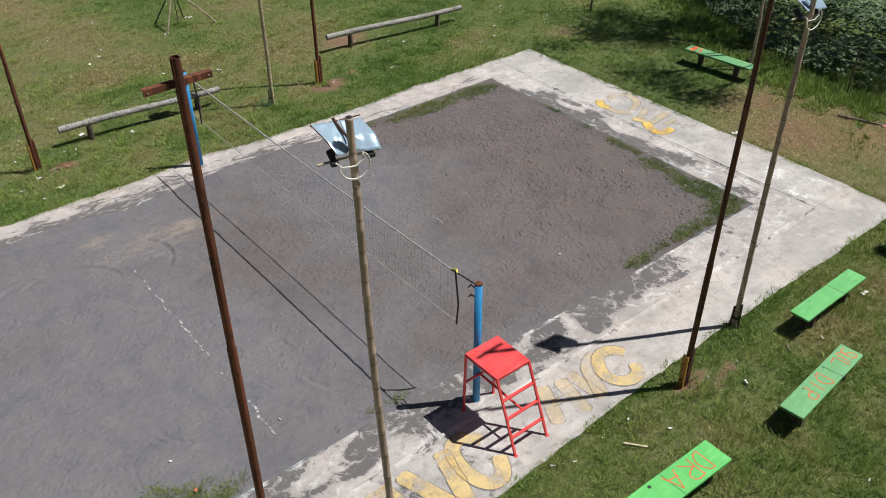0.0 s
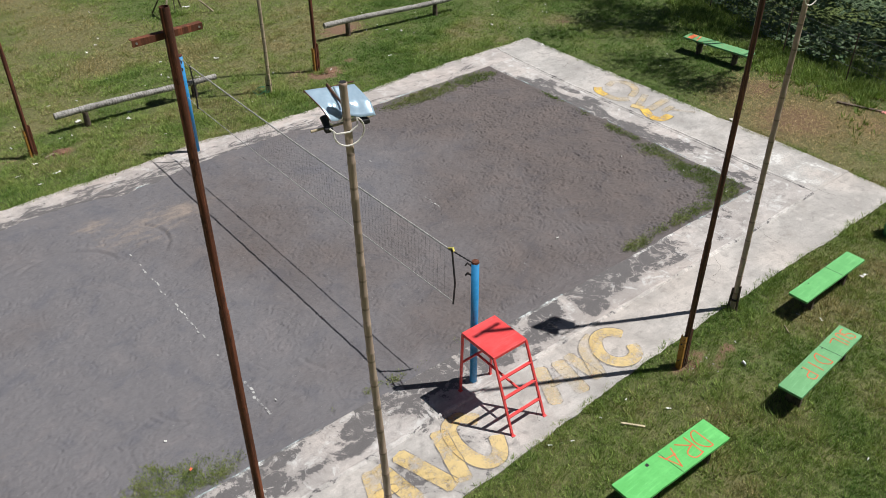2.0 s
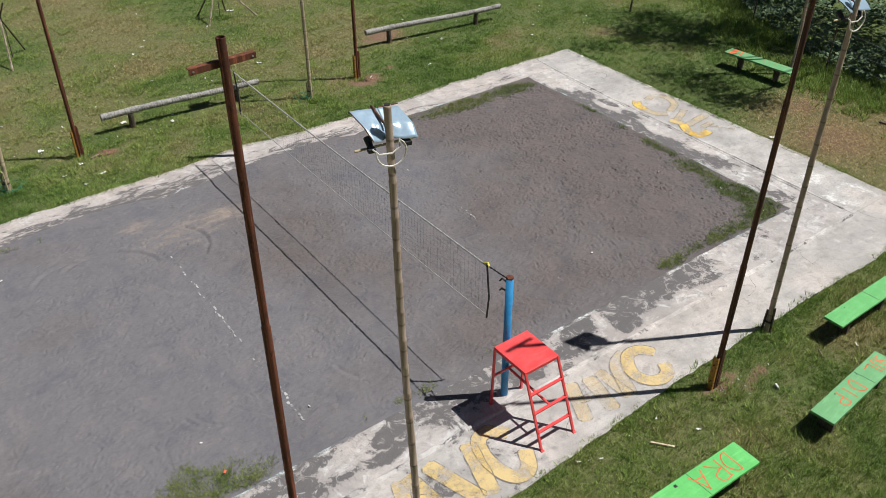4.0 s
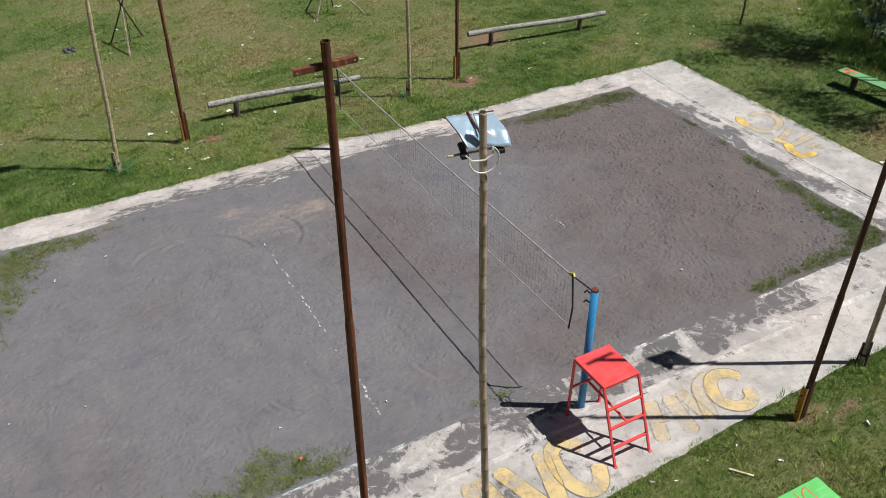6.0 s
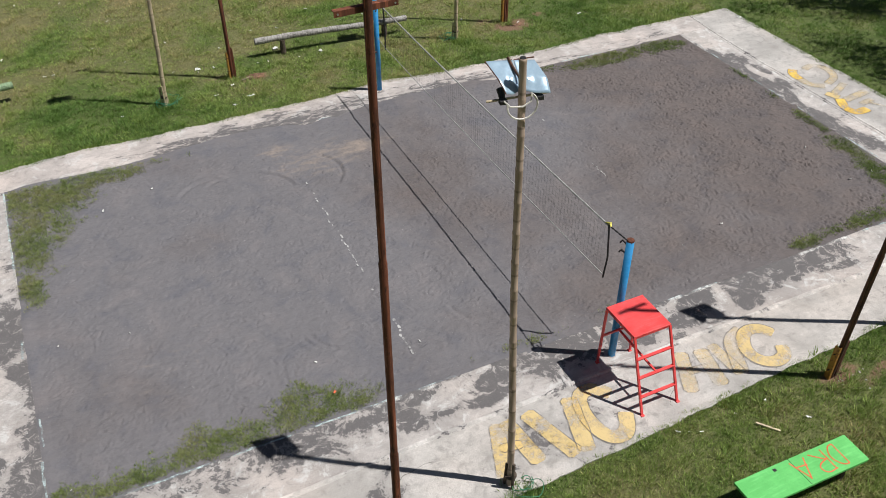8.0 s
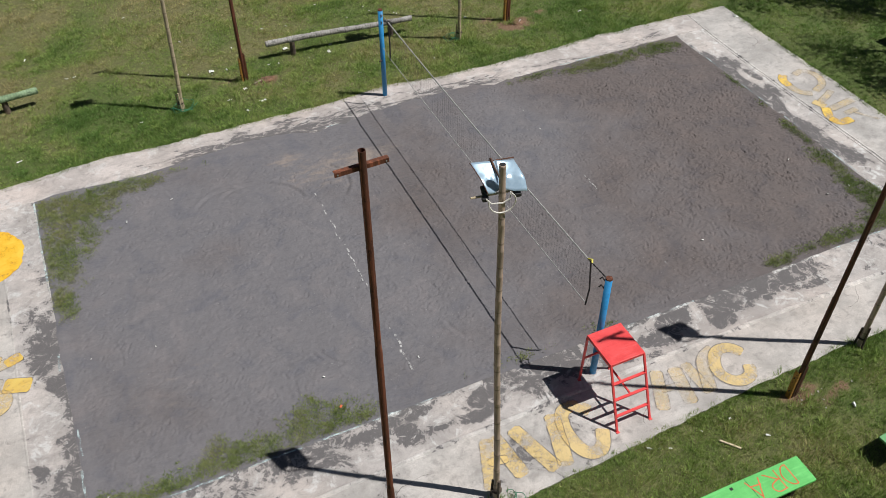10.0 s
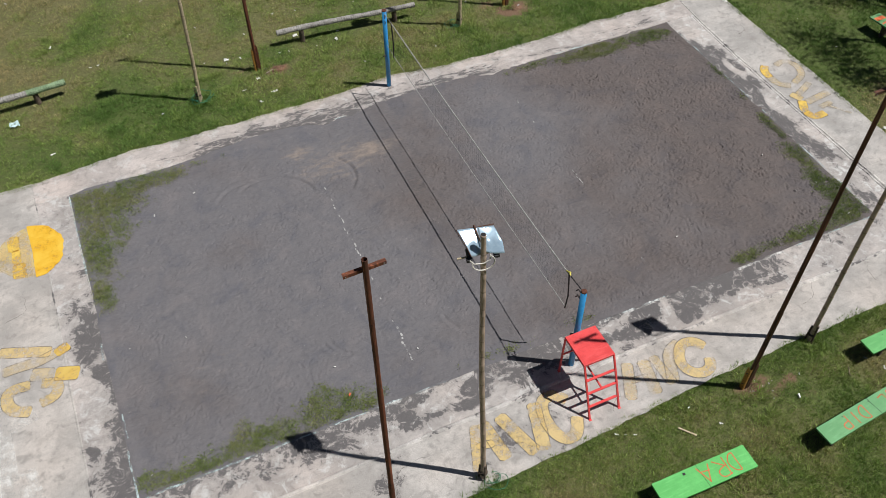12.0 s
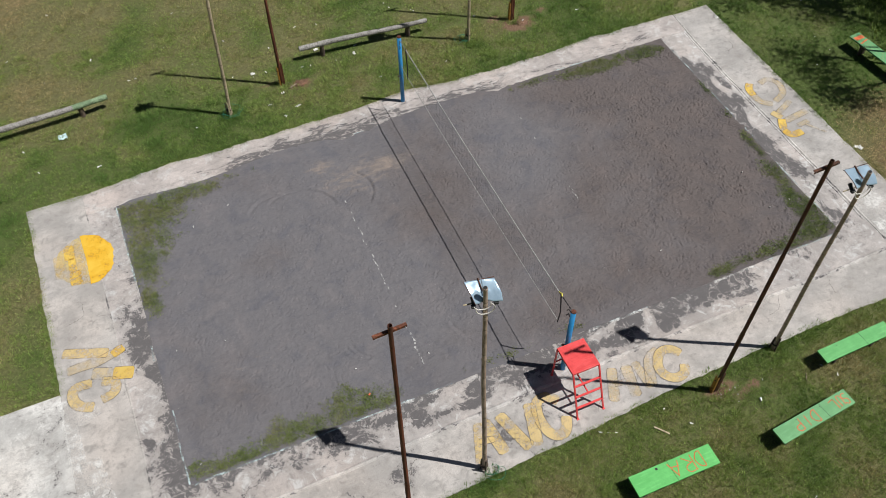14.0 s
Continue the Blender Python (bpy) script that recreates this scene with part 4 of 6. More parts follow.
def rounded(points, width):
    """Widths that round off both ends of a stroke and waver a little."""
    p = np.array(points, float)
    d = np.r_[0, np.cumsum(np.linalg.norm(np.diff(p, axis=0), axis=1))]
    end = np.clip(np.minimum(d, d[-1] - d) / (0.22 * width) + 0.2, 0, 1)
    return width * np.sqrt(1 - (1 - end) ** 2) * (0.94 + 0.14 * fbm(p[:, 0], p[:, 1], 5.0, 83))


def brush(*corners):
    """A hand-drawn stroke: the corners rounded off."""
    p = [np.array(q) for q in corners]
    for _ in range(3):
        p = [p[0]] + [a + (b - a) * f for a, b in zip(p, p[1:]) for f in (0.25, 0.75)] + [p[-1]]
    return line_points(*[tuple(q) for q in p], step=0.04)


def painted(name, strokes, material, label, z, category="painted lettering", group="letters on the concrete"):
    """One painted sign: each stroke is points and width; later strokes lie a little higher. Thin dark outlines run along both sides."""
    sign = thing(name, (0, 0, 0), label, category, group)
    for k, (points, width, *other) in enumerate(strokes):
        v, f = ribbon(points, rounded(points, width), z + 0.0012 * k)
        part("stroke", raw_mesh("stroke", v, f, other[0] if other else material), None, sign)
        p = np.array(points)
        way = np.gradient(p, axis=0)
        way /= np.linalg.norm(way, axis=1)[:, None] + 1e-9
        side = np.stack([-way[:, 1], way[:, 0]], 1)
        for sgn in (1, -1):
            q = p + sgn * side * (np.reshape(rounded(points, width), (-1, 1)) / 2 + 0.006) + 0.012 * np.stack([fbm(p[:, 0], p[:, 1], 3, 81 + k) - 0.5, fbm(p[:, 0], p[:, 1], 3, 91 + k) - 0.5], 1)
            v, f = ribbon(q, 0.017, z + 0.0035 + 0.0012 * k)
            part("outline", raw_mesh("outline", v, f, OUTLINE), None, sign)
    return sign


PAINT_Z = 0.0440
painted("painted_letter", [(line_points((-2.86, -6.74), (-2.48, -5.74)), 0.24), (line_points((-2.34, -5.74), (-2.22, -6.68)), 0.27), (line_points((-2.66, -6.2), (-2.30, -6.26)), 0.15)],
        YELLOW_LETTER, "worn yellow letter A painted on concrete", PAINT_Z)
painted("painted_letter", [(line_points((-1.96, -5.74), (-1.64, -6.80)), 0.28), (line_points((-1.17, -5.76), (-1.46, -6.82)), 0.28)], YELLOW_LETTER, "worn yellow letter V painted on concrete", PAINT_Z + 0.004)
painted("painted_letter", [(brush((-0.50, -6.00), (-0.70, -5.74), (-1.03, -5.80), (-1.15, -6.30), (-1.03, -6.78), (-0.70, -6.80), (-0.50, -6.42)), 0.25)], YELLOW_LETTER, "worn yellow letter C painted on concrete", PAINT_Z + 0.008)
painted("painted_letter", [(line_points((0.73, -6.55), (1.12, -5.72)), 0.25), (line_points((1.46, -5.80), (1.29, -6.64)), 0.27), (line_points((0.95, -6.15), (1.36, -6.20)), 0.14)],
        YELLOW_FAINT, "almost worn off yellow letter A painted on concrete", PAINT_Z)
painted("painted_letter", [(line_points((1.70, -5.80), (1.74, -6.58)), 0.22), (brush((2.44, -5.74), (2.08, -5.86), (1.93, -6.18), (1.76, -6.56)), 0.25)], YELLOW_FAINT, "faded yellow letter V painted on concrete", PAINT_Z + 0.005)
painted("painted_letter", [(brush((2.88, -6.06), (2.74, -5.82), (2.42, -5.80), (2.17, -6.12), (2.18, -6.42), (2.40, -6.62), (2.70, -6.58), (2.80, -6.34)), 0.23)], YELLOW_LETTER, "worn yellow letter C painted on concrete", PAINT_Z + 0.010)


def build_disc():
    bm = bmesh.new()
    centre = bm.verts.new((0, 0, 0))
    ring = [bm.verts.new(((0.73 + 0.02 * math.sin(7 * a) + 0.012 * math.sin(23 * a)) * math.cos(a), (0.89 + 0.015 * math.sin(9 * a)) * math.sin(a), 0)) for a in np.linspace(-math.pi / 2 - 0.02, math.pi / 2 + 0.05, 60)]
    for a, b in zip(ring, ring[1:]):
        bm.faces.new((centre, a, b))
    sign = thing("painted_emblem", (-10.12, 2.93, PAINT_Z), "yellow disc, one half bright, the other worn to bars", "painted emblem", "letters on the concrete")
    part("half_disc", bm, YELLOW_STRONG, sign)
    bm = bmesh.new()
    centre = bm.verts.new((-0.01, 0, -0.002))
    ring = [bm.verts.new((-0.01 + (0.80 + 0.03 * math.sin(6 * a)) * math.cos(a), (0.84 + 0.02 * math.sin(8 * a)) * math.sin(a), -0.002)) for a in np.linspace(math.pi / 2, 3 * math.pi / 2, 40)]
    for a, b in zip(ring, ring[1:]):
        bm.faces.new((centre, a, b))
    part("half_disc", bm, YELLOW_PALE, sign, "pale worn yellow half of the disc")
    for x, y0, y1, w, m in ((-0.36, -0.76, -0.26, 0.30, YELLOW_WORN), (-0.38, -0.30, 0.20, 0.20, YELLOW_WORN), (-0.40, 0.16, 0.68, 0.28, YELLOW_WORN), (-0.17, -0.80, 0.70, 0.22, YELLOW_FAINT), (-0.72, -0.40, 0.42, 0.26, YELLOW_FAINT)):
        points = line_points((x, y0), (x + 0.02, y1))
        v, f = ribbon(points, rounded(points, w), 0.0)
        part("stroke", raw_mesh("stroke", v, f, m), None, sign)


build_disc()
painted("painted_letter", [(brush((-11.16, 0.15), (-10.60, -0.07), (-10.10, -0.27)), 0.27), (brush((-11.14, -0.43), (-10.70, -0.41), (-10.34, -0.44), (-9.72, -0.25)), 0.25, YELLOW_FAINT), (brush((-10.02, -0.38), (-9.72, -0.25)), 0.24, YELLOW_MID),
                           (brush((-10.58, -0.72), (-10.12, -0.90)), 0.32, YELLOW_FAINT), (brush((-10.10, -0.91), (-9.62, -1.08)), 0.34, YELLOW_MID)], YELLOW_LETTER, "yellow outlined letter partly covered by sand", PAINT_Z)
painted("painted_letter", [(brush((-10.48, -1.54), (-10.12, -1.46), (-10.06, -1.14), (-10.40, -1.04)), 0.24), (brush((-10.62, -0.98), (-11.04, -0.94), (-11.14, -1.20), (-11.04, -1.50), (-10.68, -1.66)), 0.25)], YELLOW_LETTER, "yellow outlined round letter on concrete", PAINT_Z + 0.006)
painted("painted_letter", [(brush((10.38, 1.48), (10.18, 1.28), (10.16, 0.96)), 0.23, YELLOW_WORN), (brush((10.16, 1.0), (10.16, 0.62), (10.46, 0.40)), 0.22, YELLOW_FAINT), (brush((10.66, 1.34), (11.00, 1.46), (11.24, 1.14), (11.10, 0.66), (10.60, 0.46)), 0.19, YELLOW_FAINT)],
        YELLOW_LETTER, "faded yellow round letter on concrete", PAINT_Z)
painted("painted_letter", [(brush((11.02, 0.30), (10.34, -0.02)), 0.18, YELLOW_FAINT), (brush((10.20, 0.10), (10.34, -0.22)), 0.22), (brush((10.30, -0.26), (10.08, -0.62), (10.10, -0.86)), 0.24, YELLOW_WORN), (brush((10.06, -0.70), (10.12, -0.98), (10.54, -0.95)), 0.24, YELLOW_MID), (brush((10.36, -0.38), (11.22, -0.28)), 0.21, YELLOW_FAINT),
                           (brush((10.56, -0.70), (11.00, -0.66)), 0.16, YELLOW_FAINT), (brush((10.80, -0.72), (11.17, -1.27)), 0.06, YELLOW_FAINT)], YELLOW_LETTER, "yellow letter worn to a hook on concrete", PAINT_Z + 0.004)


def build_limewash_spill():
    spill = thing("limewash_spill", (0, 0, 0), "thin white limewash spread over the walkway", "paint spill")
    for points, width in ((line_points((-11.3, -1.2), (-11.25, -3.2), (-11.2, -6.5)), 0.35), (line_points((-11.2, -1.9), (-10.6, -1.75)), 0.3), (line_points((-11.0, -3.0), (-10.7, -5.4)), 0.5), (line_points((10.62, -3.7), (10.62, -5.42)), 1.15)):
        v, f = ribbon(points, width, PAINT_Z - 0.003)
        part("patch", raw_mesh("patch", v, f, LIMEWASH), None, spill)


build_limewash_spill()


def build_edge_paint():
    sign = thing("edge_paint", (0, 0, 0), "flaking pale blue paint along the court edge", "edge marking", kind="structure")
    rng = np.random.default_rng(3)
    runs = (((-8.95, -4.535), (-4.4, -4.535)), ((1.3, -4.535), (2.9, -4.535)), ((6.6, -4.535), (8.95, -4.535)), ((-2.3, 4.50), (-1.5, 4.49)), ((5.0, 4.56), (6.4, 4.56)), ((-9.04, -4.5), (-9.04, -3.4)), ((-9.04, 1.2), (-9.04, 4.5)), ((9.05, 2.6), (9.05, 4.5)), ((9.06, 0.4), (9.05, 1.6)), ((9.06, -0.7), (9.06, -0.1)), ((9.04, -4.5), (9.04, -1.6)), ((-8.98, -2.5), (-8.97, -3.1)), ((-9.08, -0.5), (-9.10, -1.0)), ((-4.4, -4.535), (-2.6, -4.535)))
    for a, b in runs:
        points = np.array(line_points(a, b, step=0.12)) + rng.normal(0, 0.006, (len(line_points(a, b, step=0.12)), 2))
        v, f = ribbon(points, rng.uniform(0.02, 0.05, len(points)), 0.040)
        part("stripe", raw_mesh("stripe", v, f, EDGE_PAINT), None, sign)
    for a, b in (((1.15, -4.56), (2.82, -4.55)), ((-4.1, -4.57), (-3.0, -4.57)), ((4.9, -4.57), (6.2, -4.56))):
        points = np.array(line_points(a, b, step=0.08))
        v, f = ribbon(points, rng.uniform(0.05, 0.09, len(points)), 0.041)
        part("stripe", raw_mesh("stripe", v, f, LIMEWASH), None, sign, "chalky white edge line")


build_edge_paint()


def build_cracks():
    sign = thing("concrete_crack", (0, 0, 0), "fine dark cracks in the concrete walkway", "cracks", kind="structure")
    rng = np.random.default_rng(14)
    for x, y, turn, length in ((0.55, -6.2, -70, 0.7), (0.9, -6.0, -20, 0.9), (1.4, -6.4, 60, 0.5), (5.6, -6.0, 10, 1.2), (-4.4, -6.3, 75, 0.9), (10.2, -5.9, 80, 0.8), (-10.6, 1.6, 5, 1.1), (-10.9, -4.6, 40, 0.9), (10.6, 3.1, 8, 1.0), (7.6, -6.2, 85, 0.8)):
        points, a = [(x, y)], radians(turn)
        for _ in range(int(length / 0.06)):
            a += rng.normal(0, 0.35)
            points.append((points[-1][0] + 0.06 * math.cos(a), points[-1][1] + 0.06 * math.sin(a)))
        v, f = ribbon(points, 0.010, 0.0435)
        part("crack", raw_mesh("crack", v, f, OUTLINE), None, sign)


build_cracks()


def build_court_lines():
    """What is left of the lines three metres from the net."""
    rng = np.random.default_rng(8)
    for x, spans, label in ((-3.0, ((-3.82, -2.75, 0.95), (-2.6, -1.2, 0.4), (-1.1, -0.1, 0.85), (0.1, 1.6, 0.5), (2.0, 2.6, 0.4)), "broken white attack line on sand"),
                            (3.08, ((-3.4, -2.9, 0.2), (-0.56, 0.0, 0.75), (2.1, 3.1, 0.35)), "last traces of a white attack line on sand")):
        line = thing("court_line", (x, 0, 0), label, "court line")
        for a, b, density in spans:
            y = a
            while y < b:
                size = rng.uniform(0.03, 0.15)
                if rng.random() < density:
                    bm = bmesh.new()
                    w = rng.uniform(0.016, 0.028) if y < -2.7 else rng.uniform(0.008, 0.018)
                    wob = rng.normal(0, 0.014)
                    ring = [(-w, 0), (w * rng.uniform(0.3, 1), -0.01), (w, size * 0.4), (w * rng.uniform(0.4, 1.1), size), (-w * rng.uniform(0.3, 1), size * 0.95), (-w * 1.1, size * 0.5)]
                    bm.faces.new([bm.verts.new((px + wob, y + py, sand_at(x, y + py) + 0.007)) for px, py in ring])
                    part("fragment", bm, LIME, line)
                y += size + rng.uniform(0.01, 0.06)


build_court_lines()


# ---- net posts and net ----
def build_net_post(x, y, label, knob_side):
    post = thing("net_post", (x, y, 0), label, "net post", "net posts")
    part("pipe", tube(bmesh.new(), [(0, 0, -0.1), (0, 0, 2.52)], 0.062, 20), BLUE, post, shade=True)
    part("end_cap", tube(bmesh.new(), [(0, 0, 2.52), (0, 0, 2.545)], [0.064, 0.056], 20), RUST, post, "rusty end cap")
    for z, reach in ((2.42, 0.10), (2.24, 0.09)):
        bm = tube(bmesh.new(), [(-0.02, knob_side * 0.05, z), (-0.03, knob_side * (0.05 + reach), z + 0.02), (-0.06, knob_side * (0.07 + reach), z - 0.03)], 0.014, 8)
        part("hook", bm, DARK_STEEL, post, "dark steel rope hook")
    bm = tube(bmesh.new(), [(-0.05, knob_side * 0.03, 1.12), (-0.12, knob_side * 0.06, 1.12)], 0.025, 10)
    part("cleat", bm, DARK_STEEL, post, "steel tightening cleat")
    bm = tube(bmesh.new(), [(0, 0, -0.02), (0, 0, 0.045)], [0.10, 0.075], 14)
    part("footing", bm, CONCRETE_INNER, post, "small concrete footing")
    return post


POST_NEAR, POST_FAR = Vector((0.03, -5.25, 0)), Vector((0.04, 5.24, 0))
build_net_post(POST_NEAR.x, POST_NEAR.y, "blue painted steel net post beside the red chair", 1)
build_net_post(POST_FAR.x, POST_FAR.y, "blue painted steel net post on the far concrete strip", -1)


def build_net():
    net = thing("volleyball_net", (0.035, 0, 0), "slack dark volleyball net with grey cords between blue posts", "volleyball net")
    y0, y1, n = -4.68, 4.72, 96

    def top(y):
        return 2.42 - 0.055 * math.sin(math.pi * (y - y0) / (y1 - y0)) + 0.02 * (y - y0) / (y1 - y0)

    def low(y):
        return 1.42 - 0.05 * math.sin(math.pi * (y - y0) / (y1 - y0)) + 0.02 * (y - y0) / (y1 - y0)

    ys = [y0 + (y1 - y0) * k / n for k in range(n + 1)]
    part("top_cord", tube(bmesh.new(), [(0, y, top(y)) for y in ys], 0.015, 6), CORD, net, "grey top cord")
    part("bottom_cord", tube(bmesh.new(), [(0, y, low(y)) for y in ys], 0.009, 6), CORD, net, "grey bottom cord")
    bm = bmesh.new()
    for y in ys[1:-1]:
        sway = 0.012 * math.sin(7 * y)
        tube(bm, [(0, y, low(y)), (sway, y, (low(y) + top(y)) / 2), (0, y, top(y))], 0.0012, 3, False)
    for k in range(1, 10):
        tube(bm, [(0.012 * math.sin(5 * y + k), y, low(y) + (top(y) - low(y)) * k / 10) for y in ys[::3]], 0.0012, 3, False)
    part("netting", bm, NET_TWINE, net, "thin dark square netting")
    for y, h in ((y0, 0.14), (y1, 0.10)):
        bm = bmesh.new()
        tube(bm, [(0, y - 0.03, low(y) - 0.05), (0.005, y - 0.07 * h / 0.14, low(y) + 0.4), (0, y, top(y) + 0.03)], 0.017, 6)
        part("side_tape", bm, BLACK, net, "black side tape")
    part("tie", tube(bmesh.new(), [(0, y0 - 0.05, top(y0) + 0.01), (0.02, y0, top(y0) + 0.04), (0, y0 + 0.10, top(y0))], [0.014, 0.024, 0.013], 8), YELLOW_TIE, net, "yellow tape tie")
    bm = bmesh.new()
    for k in range(9):
        a, b = y0 - 0.03 - 0.05 * k, y0 - 0.065 - 0.05 * k
        tube(bm, [(0, a, 2.43 + 0.004 * k), (0, b, 2.436 + 0.004 * k)], 0.014 if k % 2 else 0.010, 6)
    part("chain", bm, BLACK, net, "dark chain to the post")
    part("rope", tube(bmesh.new(), [(0, y1, top(y1)), (0, POST_FAR.y - 0.07, 2.46)], 0.008, 5), CORD, net)
    part("rope", tube(bmesh.new(), [(0, y1, low(y1)), (0, POST_FAR.y - 0.07, 1.50)], 0.007, 5), CORD, net)
    part("rope", tube(bmesh.new(), [(0, POST_NEAR.y + 0.06, 2.24), (0.01, POST_NEAR.y + 0.22, 2.17)], 0.011, 6), BLACK, net, "short dark rope end")


build_net()


# ---- umpire's chair ----
def build_chair():
    chair = thing("umpire_chair", (0.03, -5.73, 0), "red painted steel umpire chair with ladder rungs", "umpire chair")
    hx, y_back, y_front, z = 0.335, 0.37, -0.365, 1.35
    bm = box(bmesh.new(), (2 * hx + 0.03, y_back - y_front + 0.03, 0.018), (0, 0, z), bevel=0.006)
    part("seat", bm, RED, chair, "flat red sheet steel seat")
    bm = bmesh.new()
    for a, b in (((-hx, y_back), (hx, y_back)), ((-hx, y_front), (hx, y_front)), ((-hx, y_back), (-hx, y_front)), ((hx, y_back), (hx, y_front))):
        bar_between(bm, (*a, z - 0.028), (*b, z - 0.028), 0.036, 0.036)
    part("seat_frame", bm, RED, chair)
    feet = {"bl": (-hx + 0.01, y_back + 0.06), "br": (hx, y_back + 0.06), "fl": (-hx + 0.01, y_front - 0.50), "fr": (hx + 0.03, y_front - 0.50)}
    tops = {"bl": (-hx, y_back), "br": (hx, y_back), "fl": (-hx, y_front), "fr": (hx, y_front)}

    def on(key, h):
        (ax, ay), (bx, by) = feet[key], tops[key]
        f = h / z
        return (ax + (bx - ax) * f, ay + (by - ay) * f, h)

    for key in feet:
        part("leg", bar_between(bmesh.new(), on(key, 0.03), on(key, z - 0.02), 0.034, 0.036), RED, chair)
        part("foot_plate", box(bmesh.new(), (0.06, 0.06, 0.012), (*feet[key], 0.045)), RED, chair)
    for h in (0.34, 0.66, 0.97):
        part("rung", bar_between(bmesh.new(), on("fl", h), on("fr", h), 0.022, 0.052), RED, chair)
    part("back_rail", bar_between(bmesh.new(), on("bl", 0.70), on("br", 0.70), 0.03, 0.03), RED, chair)
    mid = lambda a, b, h: tuple((p + q) / 2 for p, q in zip(on(a, h), on(b, h)))
    part("centre_brace", bar_between(bmesh.new(), mid("bl", "br", 0.70), mid("fl", "fr", 0.66), 0.03, 0.03), RED, chair)
    return chair


build_chair()


# ---- rusty poles with a short cross arm ----
def build_rust_pole(x, y, lean, height, material, label, turn=0.0, based=True, arm_z=0.21):
    pole = thing("rusty_pole", (x, y, 0), label, "steel pole", "rusty poles round the court")
    foot, head = Vector((0, 0, -0.1)), Vector((*lean, height))
    bm = bmesh.new()
    sides = 16
    # three lengths of pipe, each let into the wider one below
    r_top = 0.037
    runs = ((0.0, 0.34, 0.050), (0.34, 0.68, 0.043), (0.68, 1.0, 0.037))
    for f0, f1, r in runs:
        a, b = foot.lerp(head, f0), foot.lerp(head, f1)
        ends = [a, a.lerp(b, 0.97), b] if f1 < 1 else [a, b]
        tube(bm, ends, [r, r, r * 0.84] if f1 < 1 else [r, r], sides, False)
        if f1 < 1:
            way = (b - a).normalized()
            tube(bm, [b - way * 0.075, b - way * 0.06, b - way * 0.045], [r * 1.0, r * 1.035, r * 0.98], sides, False)
    tube(bm, [head, head - Vector((0, 0, 0.25))], r_top * 0.86, sides, False)
    rim = []
    for r in (r_top, r_top * 0.86):
        rim.append([bm.verts.new(head + Vector((r * math.cos(2 * math.pi * i / sides), r * math.sin(2 * math.pi * i / sides), 0.002))) for i in range(sides)])
    for i in range(sides):
        bm.faces.new((rim[0][i], rim[0][(i + 1) % sides], rim[1][(i + 1) % sides], rim[1][i]))
    part("pipe", bm, material, pole, shade=True)
    c = foot.lerp(head, 1 - arm_z / (height + 0.1))
    bm = bmesh.new()
    way = Vector((math.cos(radians(turn)), math.sin(radians(turn)), 0))
    side = Vector((-way.y, way.x, 0)) * 0.046
    for off, w, d in ((Vector((0, 0, 0.022)), 0.048, 0.006), (Vector((0, 0, 0)) - side * 0.5, 0.006, 0.048)):
        a = c + side + off - way * 0.27
        b = c + side + off + way * 0.27
        made = bmesh.ops.create_cube(bm, size=1.0)["verts"]
        m = Matrix.Translation((a + b) / 2) @ pose(0, 0, 0, 0, 0, turn) @ Matrix.Diagonal((0.54, w, d, 1))
        bmesh.ops.transform(bm, matrix=m, verts=made)
    part("cross_arm", bm, RUST_ARM if material is RUST else material, pole, "rusty angle iron arm with bolt holes")
    for s in (-1, 1):
        p = c + side * 0.45 + way * 0.24 * s
        part("bolt", tube(bmesh.new(), [p - side * 0.05, p - side * 0.2], 0.008, 8), SILVER_WIRE, pole, "bright bolt end")
    if based:
        # a pair of steel channels, one still ochre, grips the foot of the pipe
        for s, m, tall in ((-1, OCHRE, 0.80), (1, material, 0.90)):
            bm = bmesh.new()
            for size, at in (((0.008, 0.10, tall), (s * 0.088, 0, tall / 2 - 0.06)), ((0.042, 0.008, tall), (s * 0.068, 0.046, tall / 2 - 0.06)), ((0.042, 0.008, tall), (s * 0.068, -0.046, tall / 2 - 0.06))):
                box(bm, size, at)
            part("base_channel", bm, m, pole, "ochre painted base channel" if s < 0 else "rusty base channel")
        for z in (0.22, 0.58):
            part("bolt", tube(bmesh.new(), [(-0.125, 0, z), (0.125, 0, z)], 0.012, 8), DARK_STEEL, pole)
    return pole


build_rust_pole(-4.88, -7.52, (0.0, 0.0), 8.26, RUST, "tall rusty brown steel pole with cross arm", 2)
build_rust_pole(3.05, -7.24, (-0.06, -0.17), 8.15, RUST_DARK, "tall dark rusty pole with ochre base beside walkway", 2)
build_rust_pole(-3.18, 7.56, (0.0, 0.0), 8.1, RUST, "tall rusty pole with ochre base on far lawn", 4)
build_rust_pole(4.93, 7.52, (0.0, 0.0), 8.1, RUST, "tall rusty pole with ochre base in bare soil", 4)


